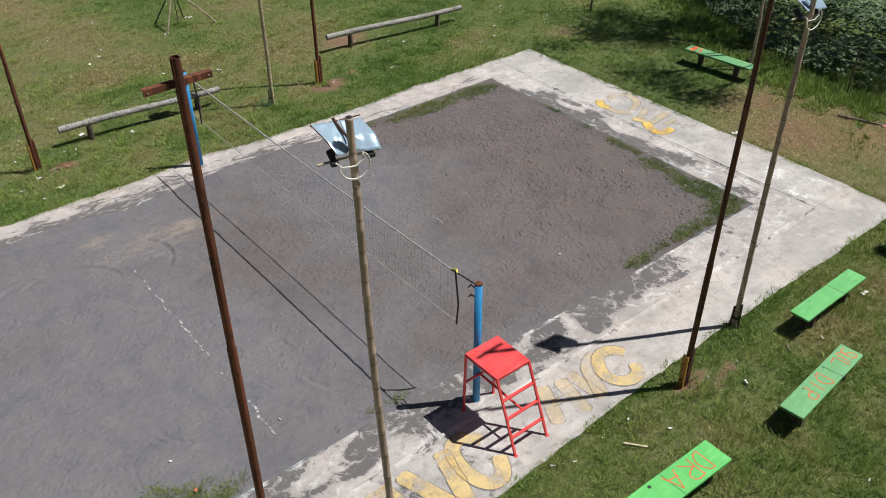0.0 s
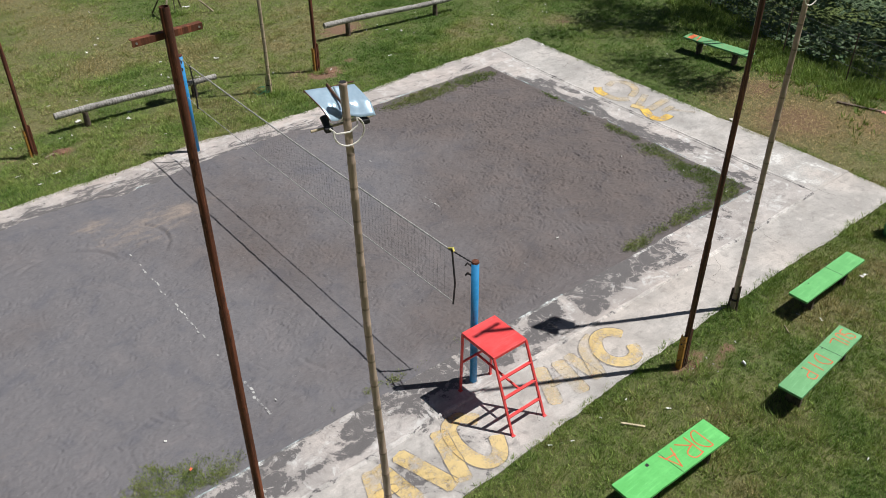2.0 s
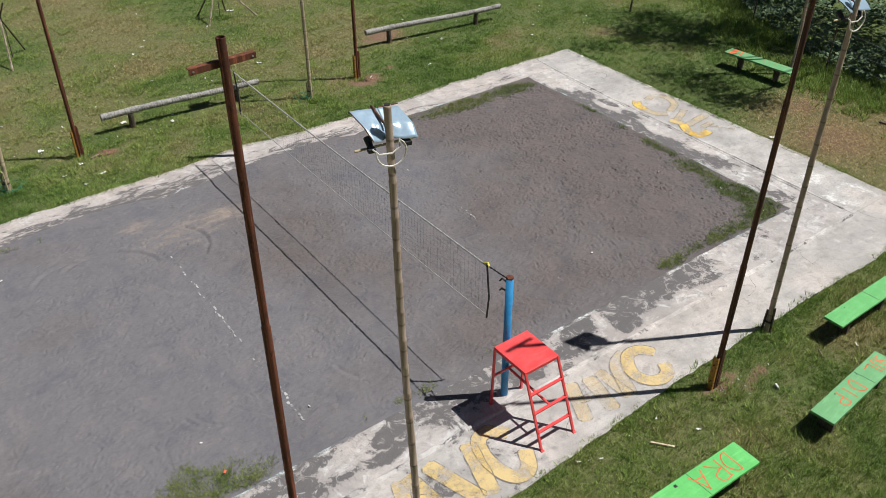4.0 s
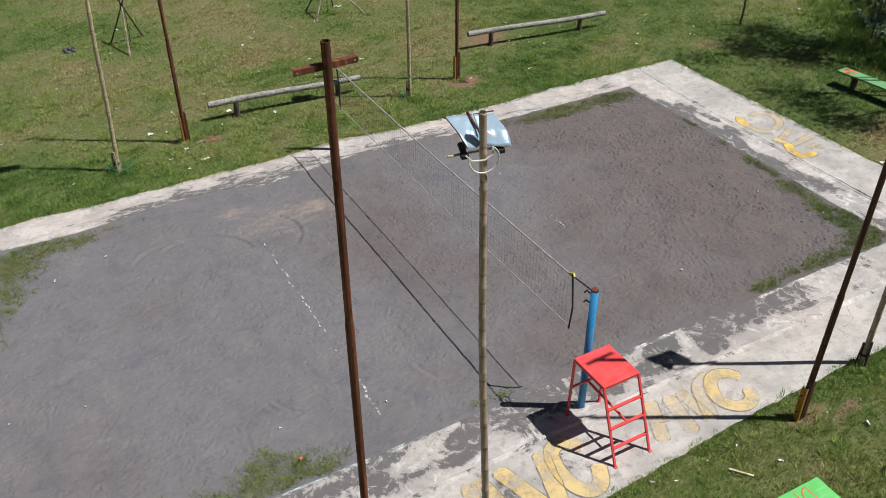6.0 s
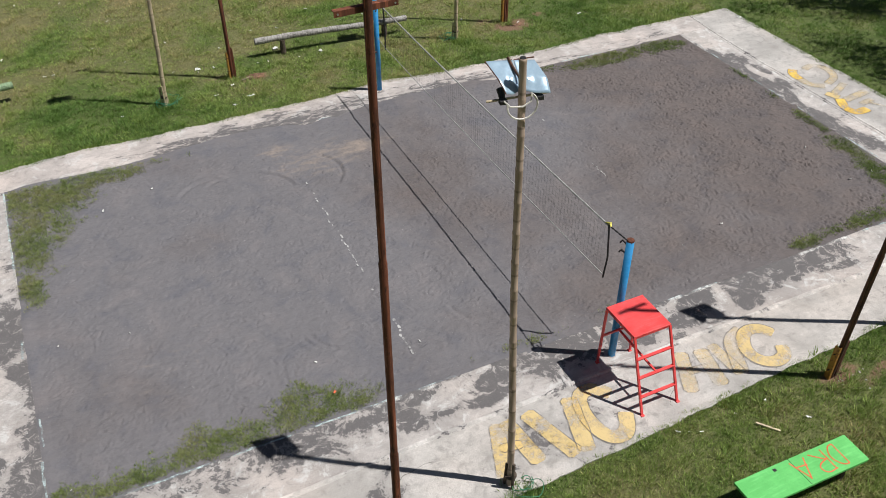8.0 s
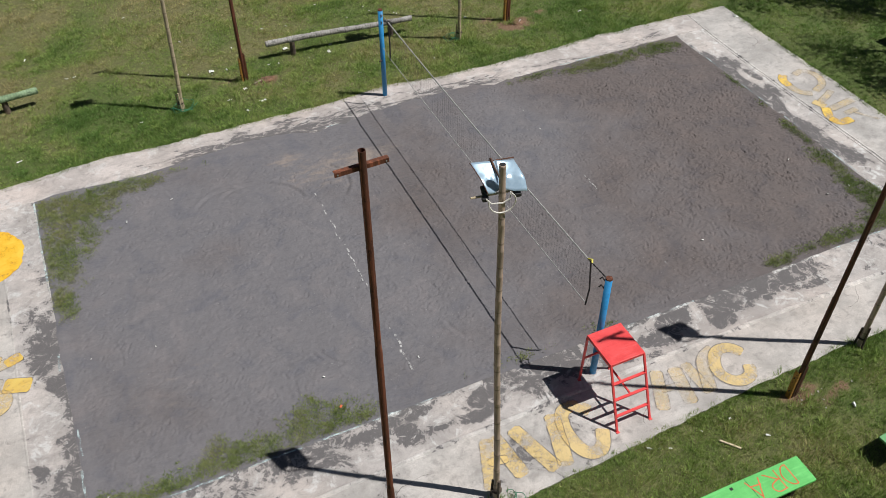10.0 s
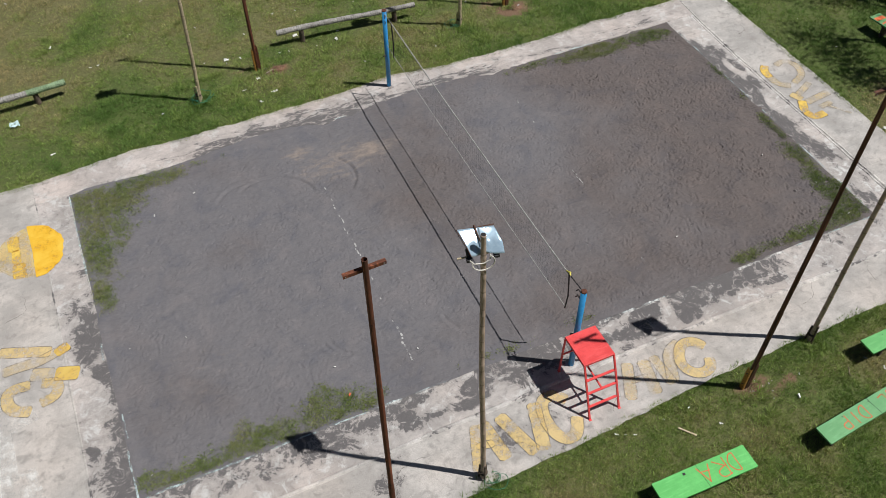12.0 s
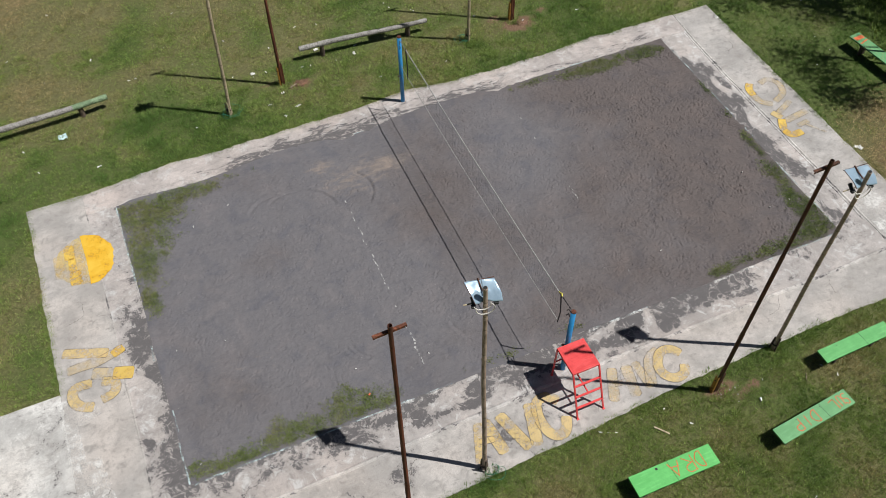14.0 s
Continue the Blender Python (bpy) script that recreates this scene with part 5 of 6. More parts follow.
# ---- bamboo poles with tin reflector lamps ----
def build_lamp_pole(x, y, lean, height, material, label, turn=0.0):
    pole = thing("lamp_pole", (x, y, 0), label, "lamp pole", "bamboo lamp poles")
    foot, head = Vector((0, 0, -0.1)), Vector((*lean, height))
    points, radii = [], []
    joints = int(height / 0.40)
    for k in range(joints + 1):
        base = foot.lerp(head, k / joints)
        bow = Vector((0.014 * math.sin(2.6 * k / joints * math.pi), 0.010 * math.sin(1.7 * k / joints * math.pi), 0))
        r = 0.054 - 0.012 * k / joints
        for dz, f in ((-0.02, 1.0), (-0.006, 1.07), (0.012, 1.05), (0.03, 0.97)):
            points.append(base + bow + Vector((0, 0, dz)))
            radii.append(r * f)
    part("stem", tube(bmesh.new(), points, radii, 12), material, pole, "weathered bamboo stem with dark joints", shade=True)
    top = points[-1]
    spin = pose(0, 0, 0, 0, 0, turn)

    def at(u, v, w):
        return top + spin.to_3x3() @ Vector((u, v, w))

    # a black disc on the closed stem gives the darkness of a hollow
    part("hollow_end", tube(bmesh.new(), [top, top + Vector((0, 0, 0.006))], [0.036, 0.035], 12), BLACK, pole, "black disc in place of the shaded hollow end")
    part("rod", tube(bmesh.new(), [at(-0.36, 0.055, -0.48), at(0.33, 0.06, -0.46)], 0.014, 8), BAMBOO_PALE, pole, "pale rod under the reflectors")
    for s in (-1, 1):
        bm = bmesh.new()
        cols = []
        n = 14
        for k in range(n + 1):
            u = k / n
            col = []
            for i in range(n + 1):
                f = i / n
                inner, outer = 0.002, (0.31 - 0.13 * f if s < 0 else 0.235 + 0.075 * min(1.0, 1.5 * f))
                bend = 0.50 + 0.10 * u + 0.03 * math.sin(9 * u)
                drop = 0.19 * f + 0.088 * max(0.0, f - bend) + 0.05 * max(0.0, f - bend - 0.22) + s * 0.025 * u
                wave = 0.0022 * math.sin(5.1 * u + 3.7 * f + s) + 0.010 * math.sin(math.pi * f) * (u - 0.45) - 0.02 * (1 - u) ** 2 * f
                dent = math.exp(-(((u - 0.30) / 0.16) ** 2 + ((f - 0.66) / 0.12) ** 2))
                short = 0.95 - 0.20 * (1 - u) ** 2
                col.append(bm.verts.new(at(s * (inner + (outer - inner) * u), 0.30 - 0.37 * f * short, -0.165 - drop * short + wave + 0.014 * dent)))
            cols.append(col)
        for a, b in zip(cols, cols[1:]):
            for i in range(n):
                bm.faces.new((a[i], a[i + 1], b[i + 1], b[i]))
        edge = [v.co.copy() for v in cols[-1]]
        bmesh.ops.recalc_face_normals(bm, faces=bm.faces)
        bmesh.ops.solidify(bm, geom=bm.faces, thickness=0.003)
        sheet = part("reflector", bm, TIN, pole, "bent shiny tin reflector sheet", shade=True)
        part("rim", tube(bmesh.new(), [at(s * 0.01, 0.305, -0.166), at(s * (0.31 if s < 0 else 0.235), 0.305, -0.162)], 0.008, 6), RUST_DARK, sheet, "dark rim wire")
        if s < 0:
            part("rim", tube(bmesh.new(), edge, 0.006, 6), RUST_DARK, sheet)
        part("lamp_holder", box(bmesh.new(), (0.085, 0.07, 0.05), at(s * 0.20, -0.02, -0.46), (0, 0, turn), 0.012), BLACK, pole, "black lamp holder")
        part("lamp_glass", tube(bmesh.new(), [at(s * 0.19, 0.02, -0.48), at(s * 0.18, 0.14, -0.40)], [0.028, 0.045], 10), BLACK, pole, "dark lamp bulb")
    part("spine", tube(bmesh.new(), [at(-0.05, 0.33, -0.145), at(-0.03, 0.2, -0.2), at(0.0, 0.05, -0.26)], [0.017, 0.015, 0.012], 6), RUST_DARK, pole, "dark centre strut")
    loop = [at(-0.20, -0.05, -0.44), at(-0.14, -0.08, -0.50), at(0.0, -0.085, -0.51), at(0.09, -0.08, -0.46), at(0.10, -0.05, -0.38)]
    part("cable", tube(bmesh.new(), loop, 0.010, 6), WHITE_CABLE, pole, "white cable loop")
    loop = [at(-0.17, -0.07, -0.46)] + [at(-0.005 + 0.165 * math.cos(a), -0.085, -0.50 + 0.16 * math.sin(a)) for a in np.linspace(-2.9, 0.9, 14)]
    part("cable", tube(bmesh.new(), loop, 0.010, 6), WHITE_CABLE, pole)
    for k in range(3):
        a = 2.1 * k + 0.4
        px, py = 0.076 * math.cos(a), 0.076 * math.sin(a)
        part("stake", tube(bmesh.new(), [(px * 1.2, py * 1.2, -0.1), (px * 0.9, py * 0.9, 0.42 + 0.08 * k)], 0.022, 8), WOOD_DARK if y < 0 else material, pole, "short bamboo support stake")
    part("lashing", tube(bmesh.new(), [(0, 0, 0.24), (0, 0, 0.262)], 0.090, 12), WOOD_DARK, pole, "dark rope lashing")
    return pole


build_lamp_pole(-2.83, -6.82, (-0.065, 0.28), 6.755, BAMBOO, "weathered bamboo pole with tin reflector lamps beside walkway", -11)
build_lamp_pole(5.07, -6.84, (-0.17, -0.09), 6.55, BAMBOO, "weathered bamboo lamp pole at the walkway edge", -4)
build_lamp_pole(-5.08, 6.87, (0.35, -0.1), 6.4, BAMBOO_PALE, "pale bamboo lamp pole standing in the far lawn", 180)
build_lamp_pole(3.14, 7.12, (0.0, -0.1), 6.4, BAMBOO_PALE, "pale bamboo lamp pole standing in the far lawn", 180)


def build_string(x, y, r, label, seed):
    rng = np.random.default_rng(seed)
    loops = thing("twine_tangle", (x, y, 0.03), label, "twine", "twine at the pole feet")
    for k in range(3):
        a0, rr, cx, cy = rng.uniform(0, 6), r * rng.uniform(0.6, 1.1), rng.normal(0, 0.06), rng.normal(0, 0.06)
        points = [(cx + rr * math.cos(a0 + a), cy + rr * 0.8 * math.sin(a0 + a), 0.04 + 0.09 * abs(math.sin(1.5 * a + k))) for a in np.linspace(0, 4.6, 22)]
        part("strand", tube(bmesh.new(), points, 0.0065, 5), GREEN_STRING, loops)


build_string(-2.66, -6.98, 0.20, "loose green twine in the grass at a pole foot", 1)
build_string(-5.02, 6.95, 0.34, "loose green twine round a bamboo pole foot", 2)
build_string(3.0, 7.2, 0.26, "loose green twine round a bamboo pole foot", 3)


# ---- benches ----
BRUSHED = {
    "D": [((0, 0), (0, 1)), ((0, 1), (0.55, 0.98), (1.05, 0.5), (0.55, 0.02), (0, 0))],
    "R": [((0, 0), (0, 1)), ((-0.1, 0.98), (0.75, 1.05), (0.95, 0.62), (0, 0.45)), ((0.1, 0.5), (0.95, 0.02))],
    "A": [((0, 0), (0.55, 1)), ((0.5, 1), (1, 0)), ((0.1, 0.36), (0.9, 0.30))],
    "S": [((0.95, 0.8), (0.6, 1.05), (0.0, 0.9), (0.2, 0.5), (0.95, 0.45), (0.9, 0.0), (0.0, 0.05))],
    "U": [((0, 1), (0, 0.0), (0.45, -0.1), (0.9, 0.0), (0.9, 1))],
    "L": [((0, 1), (0.05, 0.12), (0.1, 0.0), (0.9, 0.12))],
    "I": [((0, 0), (0.05, 1))],
    "P": [((0, 0), (0, 1)), ((0, 1), (0.8, 1.05), (0.95, 0.55), (0, 0.48))],
}


def brushed_letter(sign, x, y, wide, tall, bench, z, thick=0.020):
    """One letter in red brush strokes, read from the far side of the bench; it starts at x and y and runs towards -x."""
    rows, faces, count = [], [], 0
    for k, corners in enumerate(BRUSHED[sign]):
        points = brush(*[(x - wide * u, y - tall * v) for u, v in corners])
        v, f = ribbon(points, rounded(points, thick), z + 0.0006 * k)
        rows.append(v)
        faces.append(f + count)
        count += len(v)
    part("letter", raw_mesh("letter", np.concatenate(rows), np.concatenate(faces), RED_LETTER), None, bench, "brushed red letter")


def plank_mesh(length, width, thick, z, corner, seed):
    """A plank with rounded corners and slightly nibbled edges."""
    rng = np.random.default_rng(seed)
    outline = []
    for cx, cy, a0 in ((1, 1, 0), (-1, 1, 90), (-1, -1, 180), (1, -1, 270)):
        for k in range(5):
            a = radians(a0 + 22.5 * k)
            outline.append((cx * (length / 2 - corner) + corner * math.cos(a), cy * (width / 2 - corner) + corner * math.sin(a)))
        if cy == 1 and cx == 1 or cy == -1 and cx == -1:
            for k in range(1, 12):
                outline.append((cx * (length / 2 - corner) * (1 - k / 6), cy * width / 2 - cy * abs(rng.normal(0, 0.0025))))
    bm = bmesh.new()
    rings = [[bm.verts.new((px * f, py * (1 - (1 - f) * length / width), h)) for px, py in outline] for f, h in ((1, z - thick / 2), (1, z + thick / 2 - 0.006), (1 - 0.012 / length, z + thick / 2))]
    for a, b in zip(rings, rings[1:]):
        for i in range(len(a)):
            bm.faces.new((a[i], a[(i + 1) % len(a)], b[(i + 1) % len(a)], b[i]))
    bm.faces.new(rings[0][::-1])
    bm.faces.new(rings[-1])
    return bm


def build_bench(x, y, length, width, turn, paint, label, letters=(), seam=None, holes=(), legs=0.72, height=0.45, stains=()):
    bench = thing("bench", (x, y, 0), label, "bench", "wooden benches on the lawn", turn)
    top = height + 0.0225
    part("plank", plank_mesh(length, width, 0.045, height, 0.022, int(10 * x)), paint, bench)
    for s in (-1, 1):
        lx = s * legs * length / 2
        part("leg", box(bmesh.new(), (0.07, width * 0.62, height + 0.08), (lx, 0, height / 2 - 0.06), bevel=0.006), WOOD_DARK, bench, "dark wooden trestle leg")
        part("cleat", box(bmesh.new(), (0.09, width * 0.86, 0.05), (lx, 0, height - 0.048)), WOOD_DARK, bench)
    if seam is not None:
        part("seam", box(bmesh.new(), (0.007, width * 0.97, 0.004), (seam, 0, top), (0, 0, 2)), BLACK, bench, "dark joint across the plank")
    # black patches on the uncut plank stand for the dark inside of holes
    for hx, hy, hole in holes:
        part("hole", box(bmesh.new(), (hole, hole * 0.9, 0.003), (hx, hy, top + 0.0006)), BLACK, bench, "black patch on the plank in place of a shaded hole")
    for sign, lx, ly, wide, tall in letters:
        brushed_letter(sign, lx, ly, wide, tall, bench, top + 0.0016)
    for k, (u, w) in enumerate(stains):
        part("stain", box(bmesh.new(), (w, width * 0.85, 0.003), (u, 0, top + 0.001), (0, 0, 12 * k)), CARTON, bench, "orange paint mark")
    return bench


build_bench(0.90, -8.71, 2.06, 0.50, -1.0, GREEN, "bright green plank bench with red letters on lawn", (("D", 0.72, 0.19, 0.19, 0.37), ("R", 0.48, 0.19, 0.24, 0.37), ("A", 0.165, 0.18, 0.26, 0.35)), -0.05, ((-0.36, 0.17, 0.055),))
build_bench(4.55, -8.89, 2.15, 0.41, 5.0, GREEN_PALE, "faded green plank bench with red letters on lawn", (("S", 1.00, 0.13, 0.13, 0.27), ("U", 0.85, 0.12, 0.12, 0.25), ("L", 0.66, 0.13, 0.19, 0.28), ("D", 0.08, 0.14, 0.18, 0.30), ("I", -0.22, 0.13, 0.1, 0.28), ("P", -0.40, 0.14, 0.18, 0.28)),
            0.30, ((0.27, 0.13, 0.025), (-0.44, 0.13, 0.022)))
build_bench(6.74, -7.68, 2.04, 0.38, 0.8, GREEN_DULL, "plain green plank bench on the lawn beside walkway", (), 0.22, ((-0.5, 0.1, 0.02),), 0.55)
build_bench(14.60, 0.62, 2.18, 0.42, -85.0, GREEN_OLD, "weathered green bench with orange stains under tree", legs=0.55, stains=((-0.88, 0.16), (-0.66, 0.05)))


# ---- green drum beside the walkway ----
def build_drum(x, y, radius, height):
    drum = thing("drum", (x, y, 0), "dark green painted steel drum standing on the lawn", "drum")
    bm = bmesh.new()
    hoops = (height * 0.33, height * 0.66)
    points, radii = [(0, 0, -0.02), (0, 0, 0.03)], [radius, radius * 1.02]
    for h in hoops:
        points += [(0, 0, h - 0.03), (0, 0, h), (0, 0, h + 0.03)]
        radii += [radius, radius * 1.04, radius]
    points += [(0, 0, height - 0.04)]
    radii += [radius]
    part("barrel", tube(bm, points, radii, 28), GREEN_DRUM, drum, shade=True)
    part("rim", tube(bmesh.new(), [(0, 0, height - 0.04), (0, 0, height)], radius * 1.035, 28, False), GREEN_DRUM, drum)
    part("lid", tube(bmesh.new(), [(0, 0, height - 0.035), (0, 0, height - 0.02)], radius * 0.99, 28), GREEN_DRUM, drum)


build_drum(9.75, -7.54, 0.25, 0.48)

# ---- log rails on the far lawn ----
def build_log(a, b, z, radius, label, supports, green_from=None):
    a, b = Vector((*a, 0)), Vector((*b, 0))
    length = (b - a).length
    rail = thing("log_rail", a, label, "log rail", "low log rails", math.degrees(math.atan2(b.y - a.y, b.x - a.x)))

    def trunk(s0, s1):
        points, radii = [], []
        n = int((s1 - s0) / 0.02)
        for k in range(n + 1):
            s = s0 + (s1 - s0) * k / n
            ring = 0.04 if int(s / 0.07) % 2 else 0.0
            points.append((s, 0.02 * math.sin(1.3 * s), z + 0.02 * math.sin(0.9 * s + 1)))
            radii.append(radius * (1 + ring - 0.10 * s / length + 0.05 * math.sin(9 * s)))
        return tube(bmesh.new(), points, radii, 14)

    cut = green_from or length
    part("trunk", trunk(0, cut), LOG, rail, "grey ringed palm log")
    if green_from:
        part("painted_end", trunk(cut, length), LOG_GREEN, rail, "green painted log end")
    for s in supports:
        part("support", tube(bmesh.new(), [(s, 0, -0.1), (s, 0, z - radius * 0.6)], [0.085, 0.075], 10), WOOD_DARK, rail, "short dark wooden post")
    return rail


build_log((-2.28, 8.45), (2.08, 8.19), 0.46, 0.085, "low grey palm log rail on two short posts", (0.75, 3.7))
build_log((6.40, 9.37), (11.43, 8.83), 0.48, 0.085, "low grey palm log rail beyond court corner", (0.82, 4.1))
build_log((-12.9, 8.42), (-8.40, 8.79), 0.46, 0.095, "low palm log rail with a green painted end", (0.7, 3.65), 3.45)


# ---- guarded saplings and thin poles ----
def build_tripod(x, y, label, legs, seed):
    """legs: the angle and reach of each foot, its wood and radius."""
    rng = np.random.default_rng(seed)
    guard = thing("sapling_guard", (x, y, 0), label, "sapling guard", "stick guards on the far lawn")
    top = Vector((0.0, 0.0, 1.35))
    for a, reach, material, r in legs:
        foot = Vector((reach * math.cos(a), reach * math.sin(a), -0.03))
        end = foot + (top - foot) * rng.uniform(1.15, 1.36)
        part("stick", tube(bmesh.new(), [foot, foot.lerp(end, 0.5) + Vector((rng.normal(0, 0.015), 0, 0)), end], [r, r * 0.9, r * 0.75], 7), material, guard)
    part("lashing", tube(bmesh.new(), [top - Vector((0, 0, 0.05)), top + Vector((0, 0, 0.05))], 0.05, 8), BLACK, guard)
    part("sapling_stem", tube(bmesh.new(), [(0.05, 0.1, -0.05), (0.08, 0.1, 0.9), (-0.05, 0.15, 1.7)], [0.018, 0.012, 0.006], 6), BARK, guard)
    for _ in range(7):
        z, a = rng.uniform(0.8, 1.5), rng.uniform(0, 6.3)
        part("twig", tube(bmesh.new(), [(0.05, 0.1, z), (0.05 + 0.3 * math.cos(a), 0.1 + 0.3 * math.sin(a), z + 0.22)], [0.007, 0.003], 5), BARK, guard)


build_tripod(-2.95, 15.1, "leaning stick guard round a bare sapling", ((-1.80, 0.95, WOOD_PALE, 0.034), (2.30, 0.75, WOOD_DARK, 0.026), (0.85, 0.85, WOOD_DARK, 0.026)), 4)
build_tripod(3.75, 14.6, "pale stick tripod guarding a sapling", ((-2.50, 0.75, WOOD_PALE, 0.034), (-0.42, 1.30, WOOD_PALE, 0.032), (2.2, 0.9, WOOD_DARK, 0.026), (0.9, 0.8, WOOD_DARK, 0.024)), 6)


def build_stick(x, y, lean, h, r, material, label):
    pole = thing("thin_pole", (x, y, 0), label, "pole")
    pts = [Vector((0, 0, -0.1)).lerp(Vector((*lean, h)), k / 8) + Vector((0.03 * math.sin(k), 0.02 * math.cos(2 * k), 0)) for k in range(9)]
    part("stem", tube(bmesh.new(), pts, [r * (1 - 0.04 * k) for k in range(9)], 8), material, pole)


build_stick(15.5, 6.62, (0.1, 0.1), 4.6, 0.035, WOOD_DARK, "thin dark wooden pole standing in the lawn")
build_stick(15.45, 0.10, (0.25, 0.1), 5.5, 0.05, BAMBOO, "bamboo pole behind the weathered bench")


# ---- loose things ----
def build_plank(x, y, turn, length, material, label, w=0.06, h=0.025):
    ob = thing("loose_stick", (x, y, 0.02), label, "stick", "loose sticks", turn)
    part("wood", box(bmesh.new(), (length, w, h), (0, 0, 0.02), (0, 1.5, 0), 0.006), material, ob)


build_plank(14.9, -4.1, -68, 1.7, WOOD_DARK, "old dark plank lying along the weeds", 0.09, 0.05)
build_plank(14.75, -3.55, 20, 0.3, WOOD_PALE, "short pale stick in the straw", 0.03)
build_plank(1.35, -7.64, -50, 0.38, STRAW_STICK, "short pale stick in the grass", 0.035)
build_plank(5.3, -7.85, 55, 0.22, WOOD_PALE, "short pale stick in the grass", 0.02)
build_plank(-12.2, 13.5, 20, 0.6, WOOD_PALE, "pale stick lying on the lawn", 0.05)
build_plank(-12.5, 12.7, 38, 0.55, WOOD_PALE, "pale stick lying on the lawn", 0.05)
build_plank(-2.85, 7.36, 25, 0.35, WOOD_PALE, "short pale stick beside a pole foot", 0.04)


def build_heap(x, y, rx, ry, h, label, seed):
    bm = bmesh.new()
    bmesh.ops.create_icosphere(bm, subdivisions=5, radius=1.0)
    for v in bm.verts:
        n = noise.noise(v.co * 2.3 + Vector((seed, 0, 0))) + 0.5 * noise.noise(v.co * 7.0 + Vector((0, seed, 0))) + 0.35 * noise.noise(v.co * 18.0)
        v.co = Vector((v.co.x * rx * (1 + 0.35 * n), v.co.y * ry * (1 + 0.35 * n), max(-0.1, v.co.z) * h * (1 + 0.5 * n)))
    ob = thing("soil_heap", (x, y, -0.01), label, "soil", "soil heaps at the pole feet")
    part("soil", bm, EARTH, ob, shade=True)


build_heap(3.22, -7.33, 0.20, 0.11, 0.05, "low heap of brown soil at pole foot", 1)
build_heap(-2.62, 7.38, 0.24, 0.15, 0.07, "low heap of reddish soil at pole foot", 2)
build_heap(5.15, 7.28, 0.26, 0.17, 0.05, "low heap of reddish soil at pole foot", 3)


def scatter_stones():
    rng = np.random.default_rng(12)
    bm = bmesh.new()
    bmesh.ops.create_icosphere(bm, subdivisions=2, radius=0.03)
    for v in bm.verts:
        v.co *= 1 + 0.5 * noise.noise(v.co * 40)
        v.co.z *= 0.6
    me = bpy.data.meshes.new("stone")
    bm.to_mesh(me)
    bm.free()
    me.materials.append(CONCRETE)
    for x, y, n in ((3.2, -7.32, 7), (3.5, -7.5, 5), (-3.0, 7.5, 4), (-2.6, 7.3, 3), (5.1, 7.2, 4), (15.0, -3.4, 3), (11.9, -2.3, 2)):
        for _ in range(n):
            ob = new("stone", me)
            f = rng.uniform(0.3, 0.75)
            ob.matrix_basis = pose(x + rng.normal(0, 0.16), y + rng.normal(0, 0.12), 0.02, 0, 0, rng.uniform(0, 360))
            ob.scale = (f, f * rng.uniform(0.7, 1.2), f)
            tagged(ob, "small pale stone lying in bare soil", "stone", "stones at the pole feet")


scatter_stones()


def scrap_mesh(seed, size, fold):
    rng = np.random.default_rng(seed)
    bm = bmesh.new()
    n = 4
    rows = [[bm.verts.new((size * (i / (n - 1) - 0.5) + rng.normal(0, size * 0.07), size * 0.55 * (j / (n - 1) - 0.5) + rng.normal(0, size * 0.07), abs(rng.normal(0, fold)))) for i in range(n)] for j in range(n)]
    for j in range(n - 1):
        for i in range(n - 1):
            bm.faces.new((rows[j][i], rows[j][i + 1], rows[j + 1][i + 1], rows[j + 1][i]))
    me = bpy.data.meshes.new("scrap")
    bm.to_mesh(me)
    bm.free()
    me.materials.append(PAPER)
    return me


SCRAPS = [scrap_mesh(k, s, f) for k, (s, f) in enumerate(((0.10, 0.02), (0.14, 0.03), (0.07, 0.02), (0.18, 0.035)))]


